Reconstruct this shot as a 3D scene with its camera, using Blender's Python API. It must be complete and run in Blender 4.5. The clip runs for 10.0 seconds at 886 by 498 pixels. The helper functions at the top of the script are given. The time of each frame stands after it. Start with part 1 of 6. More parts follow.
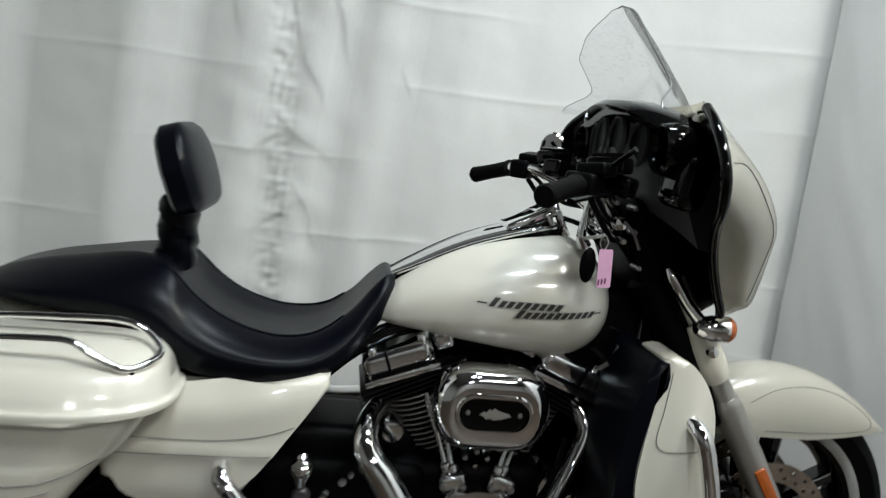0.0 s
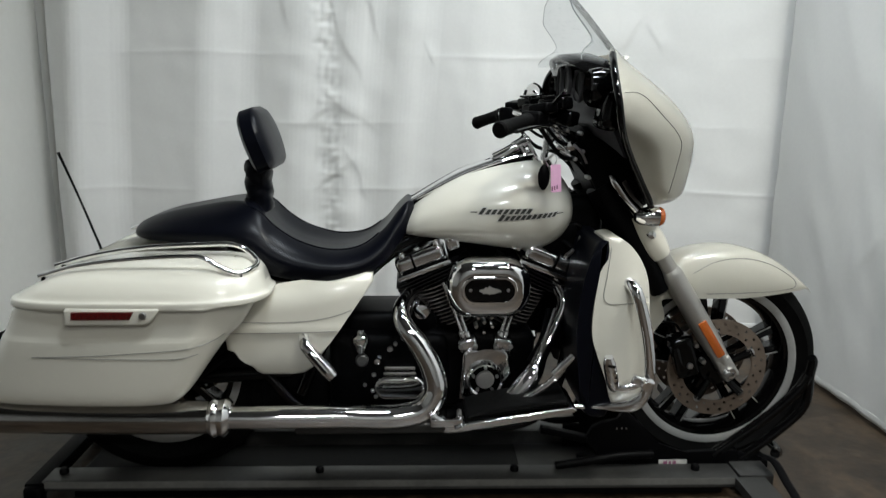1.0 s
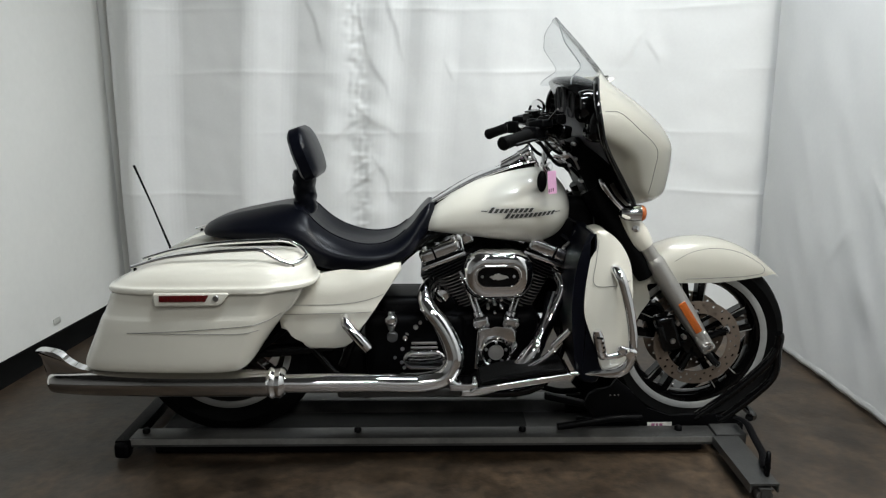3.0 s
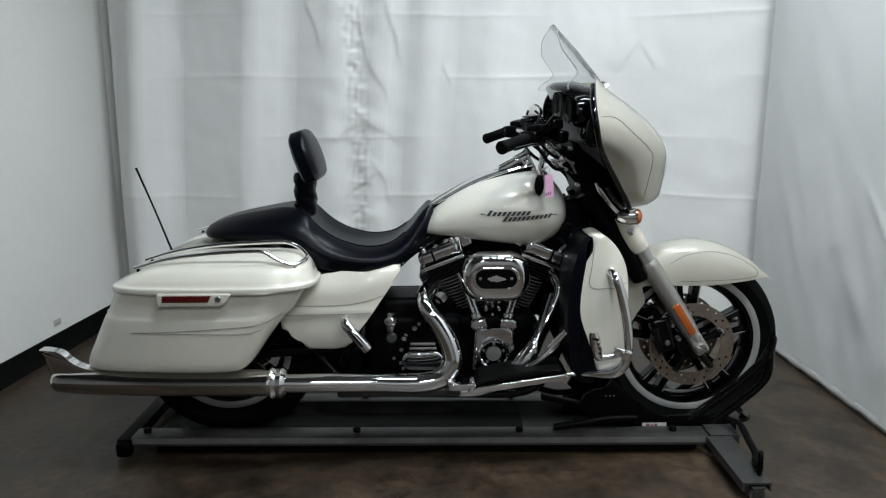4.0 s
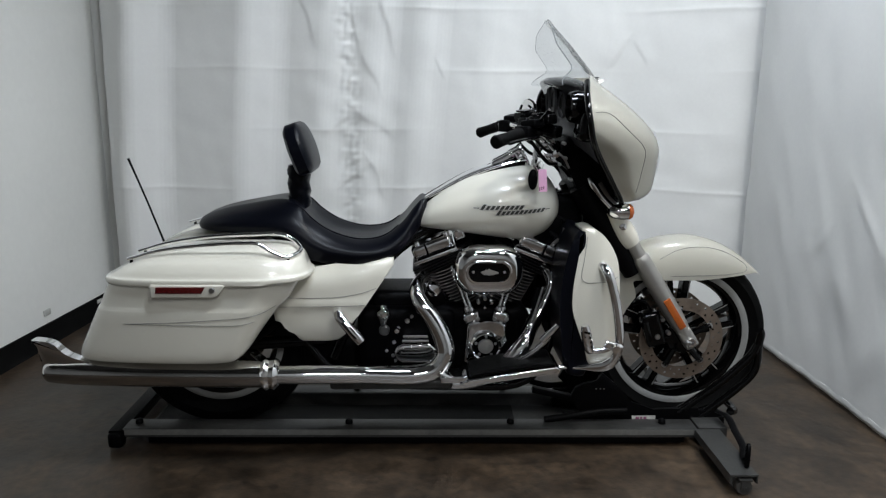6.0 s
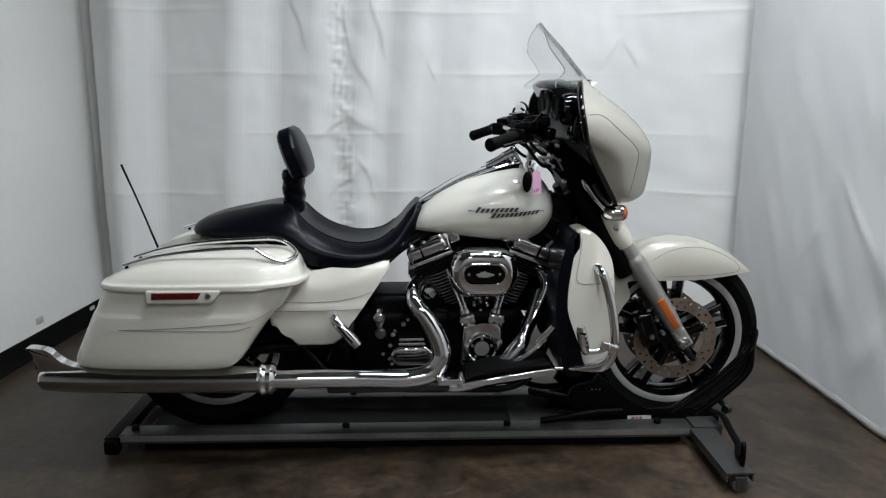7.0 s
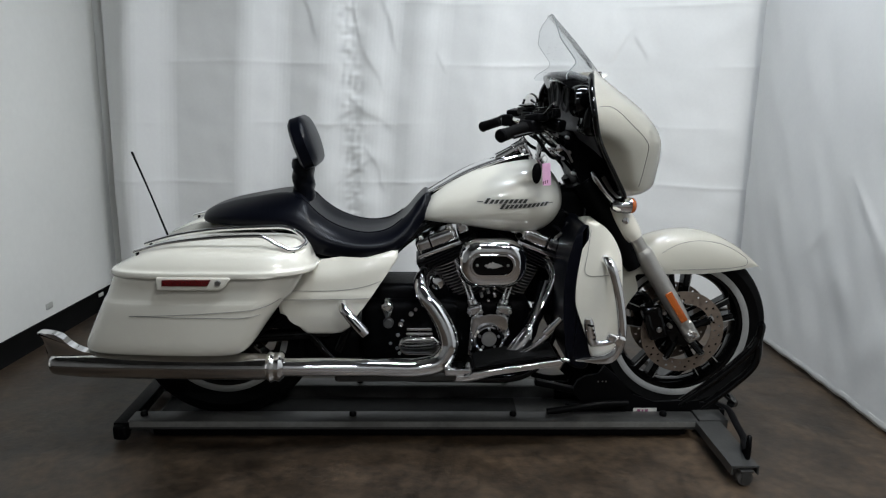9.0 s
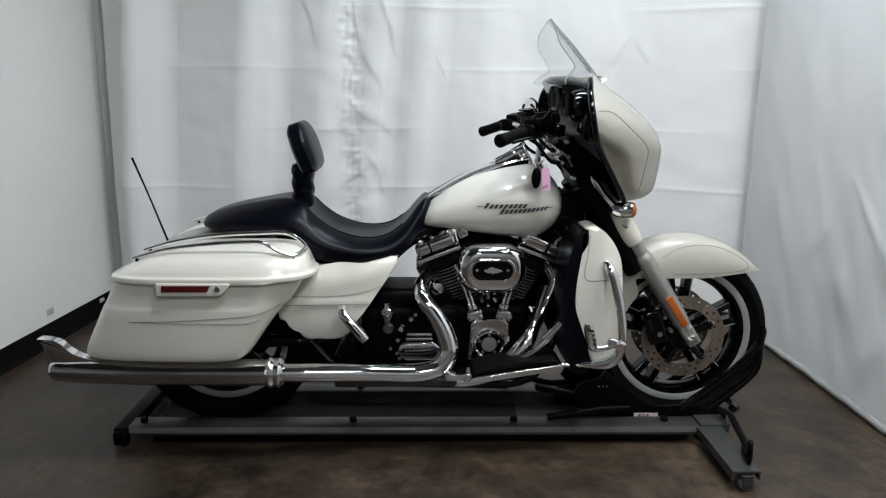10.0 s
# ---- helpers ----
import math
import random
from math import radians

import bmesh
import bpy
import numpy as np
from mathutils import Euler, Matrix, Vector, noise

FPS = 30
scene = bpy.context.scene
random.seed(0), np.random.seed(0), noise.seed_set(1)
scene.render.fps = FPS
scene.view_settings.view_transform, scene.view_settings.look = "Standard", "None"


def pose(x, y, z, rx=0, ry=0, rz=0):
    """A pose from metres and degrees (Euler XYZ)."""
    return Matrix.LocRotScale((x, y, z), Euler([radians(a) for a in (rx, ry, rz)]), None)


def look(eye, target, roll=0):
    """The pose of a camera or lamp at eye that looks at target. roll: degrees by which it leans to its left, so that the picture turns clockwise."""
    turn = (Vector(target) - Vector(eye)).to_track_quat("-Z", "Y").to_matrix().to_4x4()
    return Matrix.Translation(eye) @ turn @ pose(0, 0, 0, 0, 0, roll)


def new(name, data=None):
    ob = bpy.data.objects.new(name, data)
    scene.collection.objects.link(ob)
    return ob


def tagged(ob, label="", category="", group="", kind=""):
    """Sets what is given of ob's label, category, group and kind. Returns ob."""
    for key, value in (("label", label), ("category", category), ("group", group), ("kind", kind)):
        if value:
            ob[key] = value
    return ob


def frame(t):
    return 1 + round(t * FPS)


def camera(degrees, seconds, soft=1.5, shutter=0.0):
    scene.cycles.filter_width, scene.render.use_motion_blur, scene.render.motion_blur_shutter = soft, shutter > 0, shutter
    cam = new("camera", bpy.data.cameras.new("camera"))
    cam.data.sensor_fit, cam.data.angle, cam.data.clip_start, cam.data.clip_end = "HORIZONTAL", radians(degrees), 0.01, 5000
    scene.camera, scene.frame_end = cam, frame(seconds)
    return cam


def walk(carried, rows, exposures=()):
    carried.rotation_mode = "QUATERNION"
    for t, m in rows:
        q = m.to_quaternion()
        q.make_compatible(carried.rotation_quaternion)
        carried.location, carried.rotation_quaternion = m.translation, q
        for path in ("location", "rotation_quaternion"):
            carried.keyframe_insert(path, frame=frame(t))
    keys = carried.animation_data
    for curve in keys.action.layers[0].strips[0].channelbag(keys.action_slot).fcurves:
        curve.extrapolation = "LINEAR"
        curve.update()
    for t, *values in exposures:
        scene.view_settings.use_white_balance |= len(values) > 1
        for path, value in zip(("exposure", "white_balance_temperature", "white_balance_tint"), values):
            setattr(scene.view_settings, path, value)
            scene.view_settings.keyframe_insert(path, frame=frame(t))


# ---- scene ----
cam = camera(63.9, 10.0, soft=1.25, shutter=0.35)
PATH = [
    (0, (-0.227, -1.458, 1.123), (0.068, 0.495, 0.813), 7.2),
    (0.5, (-0.122, -1.778, 1.135), (-0.103, 0.192, 0.787), 2.4),
    (1, (-0.124, -2.023, 1.133), (-0.022, -0.073, 0.704), 0.7),
    (1.5, (-0.137, -2.217, 1.16), (-0.102, -0.271, 0.701), -0.3),
    (2, (-0.036, -2.332, 1.181), (-0.099, -0.392, 0.695), -2.2),
    (2.5, (-0.097, -2.367, 1.188), (-0.082, -0.419, 0.734), -0.6),
    (4, (-0.123, -2.426, 1.192), (-0.081, -0.47, 0.776), -0.1),
    (4.5, (-0.132, -2.429, 1.194), (-0.072, -0.474, 0.775), 0.5),
    (5, (-0.133, -2.432, 1.193), (-0.068, -0.481, 0.759), 0.7),
    (5.5, (-0.133, -2.433, 1.194), (-0.068, -0.483, 0.756), 0.7),
    (7, (-0.153, -2.444, 1.196), (-0.054, -0.493, 0.77), 0.1),
    (7.5, (-0.153, -2.441, 1.193), (-0.056, -0.49, 0.763), 0.0),
    (8, (-0.157, -2.449, 1.195), (-0.063, -0.5, 0.755), 0.4),
    (8.5, (-0.161, -2.45, 1.191), (-0.068, -0.503, 0.745), 0.6),
    (9, (-0.164, -2.451, 1.191), (-0.08, -0.504, 0.744), 0.7),
    (9.5, (-0.159, -2.45, 1.193), (-0.079, -0.502, 0.749), 0.5),
    (10, (-0.156, -2.448, 1.195), (-0.078, -0.498, 0.758), 0.5),
]
walk(cam, [(t, look(eye, target, roll)) for t, eye, target, roll in PATH],
     [(0, -0.2, 6720, 5), (1, -0.12, 6740, 6), (1.6, 0.02, 6800, 7), (2.5, 0.12, 6800, 8), (4.0, -0.14, 6400, 6), (5.0, -0.18, 6330, 8), (6.0, -0.16, 6430, 9), (8.5, -0.17, 6450, 9), (9.2, -0.12, 6450, 9), (10, -0.05, 6450, 9)])

# ---- light ----
world = bpy.data.worlds.new("world")
scene.world = world
world.use_nodes = True
world.node_tree.nodes["Background"].inputs["Color"].default_value = (0.5, 0.55, 0.6, 1)
world.node_tree.nodes["Background"].inputs["Strength"].default_value = 0.02
scene.view_settings.exposure = 0.0

COOL, NEUTRAL, WARM = (0.80, 0.885, 1.0), (0.89, 0.93, 1.0), (0.95, 0.95, 0.93)
# Assumed lamps out of view: highlights hint at them, places and watts balance brightness.
LAMPS = [(0.20, -1.20, 47.0, COOL), (0.66, 0.16, 31.0, COOL), (1.33, -0.85, 76.0, WARM), (1.0, -3.2, 54.0, WARM), (-0.2, -4.9, 66.0, NEUTRAL)]


# ---- materials ----
def material(name, base, rough=0.5, metal=0.0, grain=0.0, grain_scale=60.0, stain=0.0, stain_scale=3.0,
             bump=0.0, bump_scale=200.0, coat=0.0, spec=0.5, sheen=0.0, stretch=(1, 1, 1), rough_var=0.0, speck=0.0, speck_scale=50.0):
    m = bpy.data.materials.new(name)
    m.use_nodes = True
    nt = m.node_tree
    b = nt.nodes["Principled BSDF"]
    b.inputs["Roughness"].default_value = rough
    b.inputs["Metallic"].default_value = metal
    b.inputs["Coat Weight"].default_value = coat
    b.inputs["Coat Roughness"].default_value = 0.04
    b.inputs["Specular IOR Level"].default_value = spec
    b.inputs["Sheen Weight"].default_value = sheen
    b.inputs["Base Color"].default_value = (*base, 1)
    tc = nt.nodes.new("ShaderNodeTexCoord")
    mp = nt.nodes.new("ShaderNodeMapping")
    mp.inputs["Scale"].default_value = stretch
    nt.links.new(tc.outputs["Object"], mp.inputs["Vector"])

    def noise_node(scale, detail):
        n = nt.nodes.new("ShaderNodeTexNoise")
        n.inputs["Scale"].default_value = scale
        n.inputs["Detail"].default_value = detail
        nt.links.new(mp.outputs["Vector"], n.inputs["Vector"])
        return n
    if grain or stain:
        last = None
        for amount, scale, detail in ((grain, grain_scale, 4), (stain, stain_scale, 6), (speck, speck_scale, 3)):
            if not amount:
                continue
            n = noise_node(scale, detail)
            r = nt.nodes.new("ShaderNodeMapRange")
            r.inputs["From Min"].default_value, r.inputs["From Max"].default_value = 0.3, 0.7
            r.inputs["To Min"].default_value, r.inputs["To Max"].default_value = 1 - amount, 1 + amount * 0.6
            nt.links.new(n.outputs["Fac"], r.inputs["Value"])
            mul = nt.nodes.new("ShaderNodeVectorMath")
            mul.operation = "SCALE"
            if last is None:
                mul.inputs[0].default_value = base
            else:
                nt.links.new(last, mul.inputs[0])
            nt.links.new(r.outputs["Result"], mul.inputs["Scale"])
            last = mul.outputs["Vector"]
        nt.links.new(last, b.inputs["Base Color"])
    if rough_var:
        n = noise_node(stain_scale * 4, 5)
        r = nt.nodes.new("ShaderNodeMapRange")
        r.inputs["To Min"].default_value, r.inputs["To Max"].default_value = max(rough - rough_var, 0.02), rough + rough_var
        nt.links.new(n.outputs["Fac"], r.inputs["Value"])
        nt.links.new(r.outputs["Result"], b.inputs["Roughness"])
    if bump:
        n = noise_node(bump_scale, 4)
        bp = nt.nodes.new("ShaderNodeBump")
        bp.inputs["Strength"].default_value = bump
        bp.inputs["Distance"].default_value = 0.002
        nt.links.new(n.outputs["Fac"], bp.inputs["Height"])
        nt.links.new(bp.outputs["Normal"], b.inputs["Normal"])
    return m


def thin_sheet(name, tint):
    """A thin clear sheet: tinted see-through with a mirror gloss by Fresnel."""
    m = bpy.data.materials.new(name)
    m.use_nodes = True
    nt = m.node_tree
    nt.nodes.remove(nt.nodes["Principled BSDF"])
    out = nt.nodes["Material Output"]
    mix, clear, gloss, fr = (nt.nodes.new("ShaderNode" + n) for n in ("MixShader", "BsdfTransparent", "BsdfGlossy", "Fresnel"))
    clear.inputs["Color"].default_value = (*tint, 1)
    gloss.inputs["Roughness"].default_value = 0.0
    fr.inputs["IOR"].default_value = 1.05
    nt.links.new(fr.outputs["Fac"], mix.inputs[0])
    nt.links.new(clear.outputs[0], mix.inputs[1])
    nt.links.new(gloss.outputs[0], mix.inputs[2])
    nt.links.new(mix.outputs[0], out.inputs["Surface"])
    return m


WHITE = material("pearl_white_paint", (0.62, 0.60, 0.525), 0.3, coat=1.0, grain=0.02, grain_scale=900, stain=0.02, stain_scale=4)
BLACK = material("gloss_black_paint", (0.0015, 0.0015, 0.0016), 0.08, coat=0.0, spec=0.24, stain=0.2, stain_scale=9)
SATIN = material("satin_black_plastic", (0.0014, 0.0014, 0.0017), 0.42, spec=0.06, grain=0.2, grain_scale=500, bump=0.15, bump_scale=900)
ENGINE = material("wrinkle_black_engine", (0.0010, 0.0010, 0.0012), 0.42, spec=0.035, grain=0.2, grain_scale=400, bump=0.3, bump_scale=700)
RUBBER = material("tyre_rubber", (0.0025, 0.0025, 0.0025), 0.65, spec=0.05, grain=0.2, grain_scale=300, stain=0.25, stain_scale=12, bump=0.2, bump_scale=600)
VINYL = material("black_vinyl", (0.0018, 0.0022, 0.0044), 0.32, spec=0.11, grain=0.15, grain_scale=300, stain=0.1, stain_scale=10, bump=0.025, bump_scale=420, rough_var=0.03)
CHROME = material("chrome", (0.88, 0.88, 0.89), 0.04, metal=1.0, stain=0.05, stain_scale=14, rough_var=0.025)
# Darker chrome copy: the dark surroundings it mirrors are put into the colour.
MUFFLER = material("darkened_chrome", (0.55, 0.54, 0.53), 0.06, metal=1.0, stain=0.2, stain_scale=16, stretch=(0.35, 1, 1), rough_var=0.04)
CAST = material("chromed_casting", (0.72, 0.72, 0.73), 0.07, metal=1.0, stain=0.12, stain_scale=22, bump=0.5, bump_scale=28, rough_var=0.04)
ALLOY = material("machined_aluminium", (0.48, 0.48, 0.48), 0.3, metal=1.0, grain=0.06, grain_scale=300, stain=0.1, stain_scale=14, rough_var=0.08)
FORKTUBE = material("clear_coated_fork_alloy", (0.40, 0.39, 0.365), 0.34, metal=0.75, grain=0.05, grain_scale=200, stain=0.08, stain_scale=9)
DISC = material("brake_disc_steel", (0.25, 0.20, 0.16), 0.4, metal=0.8, grain=0.12, grain_scale=350, stain=0.18, stain_scale=18)
FIN = material("black_fin", (0.003, 0.003, 0.003), 0.35, spec=0.2, grain=0.2, grain_scale=200)
FINEDGE = material("machined_fin_edge", (0.20, 0.19, 0.18), 0.35, metal=0.35, stain=0.2, stain_scale=20)
AMBER = material("amber_lens", (0.34, 0.078, 0.012), 0.2, coat=0.6, grain=0.15, grain_scale=300)
RED = material("red_reflector", (0.075, 0.004, 0.005), 0.15, coat=0.9, grain=0.2, grain_scale=400)
STRIPE = material("grey_pinstripe", (0.16, 0.16, 0.15), 0.4)
EMBLEM = material("dark_grey_emblem", (0.07, 0.07, 0.065), 0.3, metal=0.6, stain=0.2, stain_scale=30)
EMBLEM_EDGE = material("silver_emblem_edge", (0.6, 0.59, 0.56), 0.3, metal=0.8)
LIP = material("machined_rim_lip", (0.30, 0.30, 0.29), 0.35, metal=0.3, grain=0.08, grain_scale=200, stain=0.1, stain_scale=15)
PINK = material("pink_card", (0.9, 0.5, 0.72), 0.6, grain=0.04, grain_scale=200)
INK = material("dark_ink", (0.2, 0.06, 0.12), 0.6)
LABEL = material("white_sticker", (0.45, 0.44, 0.41), 0.5, stain=0.2, stain_scale=60)
STEEL = material("worn_galvanised_steel", (0.066, 0.066, 0.064), 0.40, metal=0.6, grain=0.12, grain_scale=120, stain=0.35, stain_scale=7, bump=0.2, bump_scale=150, rough_var=0.12)
# Paler copy of the rail steel, with the lip's highlight in its colour.
RAILGLINT = material("highlit_worn_steel", (0.17, 0.17, 0.16), 0.4, metal=0.4, grain=0.12, grain_scale=90, stain=0.3, stain_scale=9)
MAT = material("black_anti_slip_mat", (0.005, 0.0055, 0.005), 0.75, grain=0.3, grain_scale=260, stain=0.3, stain_scale=8, bump=0.5, bump_scale=500)
CASTER = material("grey_caster", (0.06, 0.056, 0.052), 0.55, stain=0.4, stain_scale=30)
CLOTH = material("white_drape_cloth", (0.675, 0.675, 0.66), 0.6, stain=0.03, stain_scale=1.5, grain=0.015, grain_scale=60, bump=0.12, bump_scale=25, spec=0.35)
WALL = material("white_wall_paint", (0.66, 0.66, 0.63), 0.6, stain=0.05, stain_scale=1.2, grain=0.02, grain_scale=30, bump=0.1, bump_scale=120)
DARKWALL = material("grey_wall_paint", (0.26, 0.26, 0.25), 0.7, stain=0.1, stain_scale=2)
COVE = material("black_vinyl_cove_base", (0.003, 0.003, 0.003), 0.55, spec=0.06, stain=0.3, stain_scale=6, grain=0.2, grain_scale=50)
CEIL = material("ceiling_paint", (0.11, 0.11, 0.11), 0.8, stain=0.05, stain_scale=2)
PATCH = material("grey_wall_patch", (0.42, 0.42, 0.39), 0.7, grain=0.1, grain_scale=100, stain=0.2, stain_scale=30)
SMOKE = thin_sheet("smoked_windscreen", (0.875, 0.885, 0.89))
SCREENEDGE = material("screen_edge_refraction", (0.16, 0.17, 0.17), 0.2, spec=0.5, stain=0.1, stain_scale=20)
DASH = material("grey_satin_dash_panel", (0.055, 0.055, 0.060), 0.36, spec=0.3, grain=0.15, grain_scale=500, bump=0.1, bump_scale=900)
GAUGE = material("flat_black", (0.0006, 0.0006, 0.0006), 0.3, spec=0.02)

CONCRETE = material("stained_concrete", (0.038, 0.0245, 0.0140), 0.46, grain=0.45, grain_scale=7, stain=0.55, stain_scale=1.8, speck=0.5, speck_scale=30, bump=0.4, bump_scale=60, rough_var=0.15)

GLOW = bpy.data.materials.new("lamp_diffuser")
GLOW.use_nodes = True
GLOW.node_tree.nodes["Principled BSDF"].inputs["Base Color"].default_value = (0.9, 0.9, 0.9, 1)
GLOW.node_tree.nodes["Principled BSDF"].inputs["Emission Color"].default_value = (0.92, 0.95, 1.0, 1)
GLOW.node_tree.nodes["Principled BSDF"].inputs["Emission Strength"].default_value = 6.0


# ---- mesh tools ----
def finish(name, bm, mat, sharp=38):
    me = bpy.data.meshes.new(name)
    bmesh.ops.recalc_face_normals(bm, faces=bm.faces)
    bm.to_mesh(me)
    bm.free()
    for p in me.polygons:
        p.use_smooth = True
    me.set_sharp_from_angle(angle=radians(sharp))
    me.materials.append(mat)
    return me


def thing(name, at, label, category, group="", kind=""):
    """An Empty at the base of a thing, to which its parts are tied."""
    ob = new(name)
    ob.empty_display_size = 0.05
    ob.matrix_basis = Matrix.Translation(at)
    return tagged(ob, label, category, group, kind)


def origin_of(ob):
    p = ob.matrix_basis.translation.copy()
    up = ob.parent
    while up:
        p += up.matrix_basis.translation
        up = up.parent
    return p


def part(name, bm, mat, parent, label="", sharp=38):
    """Links a bmesh, modelled in world coordinates, as one mesh under a thing or under a part."""
    ob = new(name, finish(name, bm, mat, sharp))
    ob.parent = parent
    ob.data.transform(Matrix.Translation(-origin_of(parent)))
    return tagged(ob, label)


def solo(name, bm, mat, label, category, group="", kind="", sharp=38):
    return tagged(new(name, finish(name, bm, mat, sharp)), label, category, group, kind)


def mirror(bm):
    b2 = bm.copy()
    bmesh.ops.scale(b2, vec=(1, -1, 1), verts=b2.verts)
    return b2


def curve_pts(pts, n=6):
    """A smooth centripetal curve through tuples of any length."""
    P = [np.array(p, float) for p in pts]
    if len(P) == 2:
        return [P[0] + (P[1] - P[0]) * k / n for k in range(n + 1)]
    P = [2 * P[0] - P[1]] + P + [2 * P[-1] - P[-2]]
    out = []
    for a, b, c, d in zip(P, P[1:], P[2:], P[3:]):
        t0 = 0.0
        t1 = t0 + max(np.linalg.norm(b - a), 1e-6) ** 0.5
        t2 = t1 + max(np.linalg.norm(c - b), 1e-6) ** 0.5
        t3 = t2 + max(np.linalg.norm(d - c), 1e-6) ** 0.5
        for k in range(n):
            t = t1 + (t2 - t1) * k / n
            e = a + (b - a) * (t - t0) / (t1 - t0)
            f = b + (c - b) * (t - t1) / (t2 - t1)
            g = c + (d - c) * (t - t2) / (t3 - t2)
            h = e + (f - e) * (t - t0) / (t2 - t0)
            i = f + (g - f) * (t - t1) / (t3 - t1)
            out.append(h + (i - h) * (t - t1) / (t2 - t1))
    out.append(P[-2])
    return out


def relax(bm, times):
    """Evens out a lofted form."""
    for _ in range(times):
        bmesh.ops.smooth_vert(bm, verts=bm.verts, factor=0.5, use_axis_x=True, use_axis_y=True, use_axis_z=True)
    return bm


def sliced(bm, xs, zs):
    """Cuts a panel across, so that it can be bowed."""
    for axis, values in (((1, 0, 0), xs), ((0, 0, 1), zs)):
        for c in values:
            bmesh.ops.bisect_plane(bm, geom=bm.verts[:] + bm.edges[:] + bm.faces[:], plane_co=[c * a for a in axis], plane_no=axis)
    return bm


def skin(bm, rings, closed=True, caps=True):
    vs = [[bm.verts.new(p) for p in r] for r in rings]
    m = len(rings[0])
    for a, b in zip(vs, vs[1:]):
        for i in range(m if closed else m - 1):
            j = (i + 1) % m
            bm.faces.new((a[i], a[j], b[j], b[i]))
    if caps and closed:
        bm.faces.new(vs[0])
        bm.faces.new(list(reversed(vs[-1])))
    return bm


def power(c, e):
    return math.copysign(abs(c) ** (2 / e), c)


def loft_x(stations, n=36, sub=5, e=2.4):
    """Stations (x, y centre, z centre, half width, up, down) along x, with superelliptic sections."""
    rings = []
    for x, yc, zc, hw, up, dn in curve_pts(stations, sub):
        r = []
        for i in range(n):
            a = 2 * math.pi * i / n
            s = math.sin(a)
            r.append((x, yc + max(hw, 0.002) * power(math.cos(a), e), zc + (max(up, 0.002) if s > 0 else max(dn, 0.002)) * power(s, e)))
        rings.append(r)
    return skin(bmesh.new(), rings)


def loft_z(levels, n=44, sub=5, e=3.2):
    """Levels (z, x back, x front, y one side, y other side) upwards, with rounded plans."""
    rings = []
    for z, xb, xf, ya, yb in curve_pts(levels, sub):
        r = []
        for i in range(n):
            a = 2 * math.pi * i / n
            r.append(((xb + xf) / 2 + (xf - xb) / 2 * power(math.cos(a), e), (ya + yb) / 2 + (yb - ya) / 2 * power(math.sin(a), e), z))
        rings.append(r)
    return skin(bmesh.new(), rings)


def tube(bm, pts, r, n=12, sub=6, flat=1.0):
    """A bent tube; r is one radius or one for each point."""
    rr = r if isinstance(r, (list, tuple)) else [r] * len(pts)
    full = curve_pts([(*p, q) for p, q in zip(pts, rr)], sub if len(pts) > 2 else 1)
    P = [Vector(p[:3]) for p in full]
    up = Vector((0.013, 0.02, 1)).normalized()
    rings = []
    for i, p in enumerate(P):
        d = (P[min(i + 1, len(P) - 1)] - P[max(i - 1, 0)]).normalized()
        s = d.cross(up)
        if s.length < 0.15:
            s = d.cross(Vector((0, 1, 0)))
        s.normalize()
        t = s.cross(d).normalized()
        up = t
        q = max(full[i][3], 0.0004)
        q = float(q)
        rings.append([p + q * (math.cos(2 * math.pi * k / n) * s + flat * math.sin(2 * math.pi * k / n) * t) for k in range(n)])
    return skin(bm, rings)


def rod(bm, a, b, r, n=16, r2=None):
    return tube(bm, [a, b], [r, r if r2 is None else r2], n)


def box(bm, c, size, bevel=0.004, rot=None, seg=2):
    b2 = bmesh.new()
    bmesh.ops.create_cube(b2, size=1)
    bmesh.ops.scale(b2, vec=size, verts=b2.verts)
    if bevel:
        bmesh.ops.bevel(b2, geom=list(b2.edges), offset=bevel, segments=seg, affect="EDGES", profile=0.6)
    m = Matrix.Translation(c)
    if rot:
        m = m @ Euler([radians(a) for a in rot]).to_matrix().to_4x4()
    bmesh.ops.transform(b2, matrix=m, verts=b2.verts)
    return add(bm, b2)


def add(bm, b2):
    me = bpy.data.meshes.new("tmp")
    b2.to_mesh(me)
    b2.free()
    bm.from_mesh(me)
    bpy.data.meshes.remove(me)
    return bm


def lathe(bm, profile, c, axis="y", n=40, close=False):
    """Profile of (radius, offset along the axis)."""
    rings = []
    for r, o in profile:
        ring = []
        for i in range(n):
            a = 2 * math.pi * i / n
            u, v = max(r, 0.0005) * math.cos(a), max(r, 0.0005) * math.sin(a)
            ring.append({"y": (c[0] + u, c[1] + o, c[2] + v), "x": (c[0] + o, c[1] + u, c[2] + v), "z": (c[0] + u, c[1] + v, c[2] + o)}[axis])
        rings.append(ring)
    if close:
        rings.append(rings[0])
    return skin(bm, rings, caps=not close)


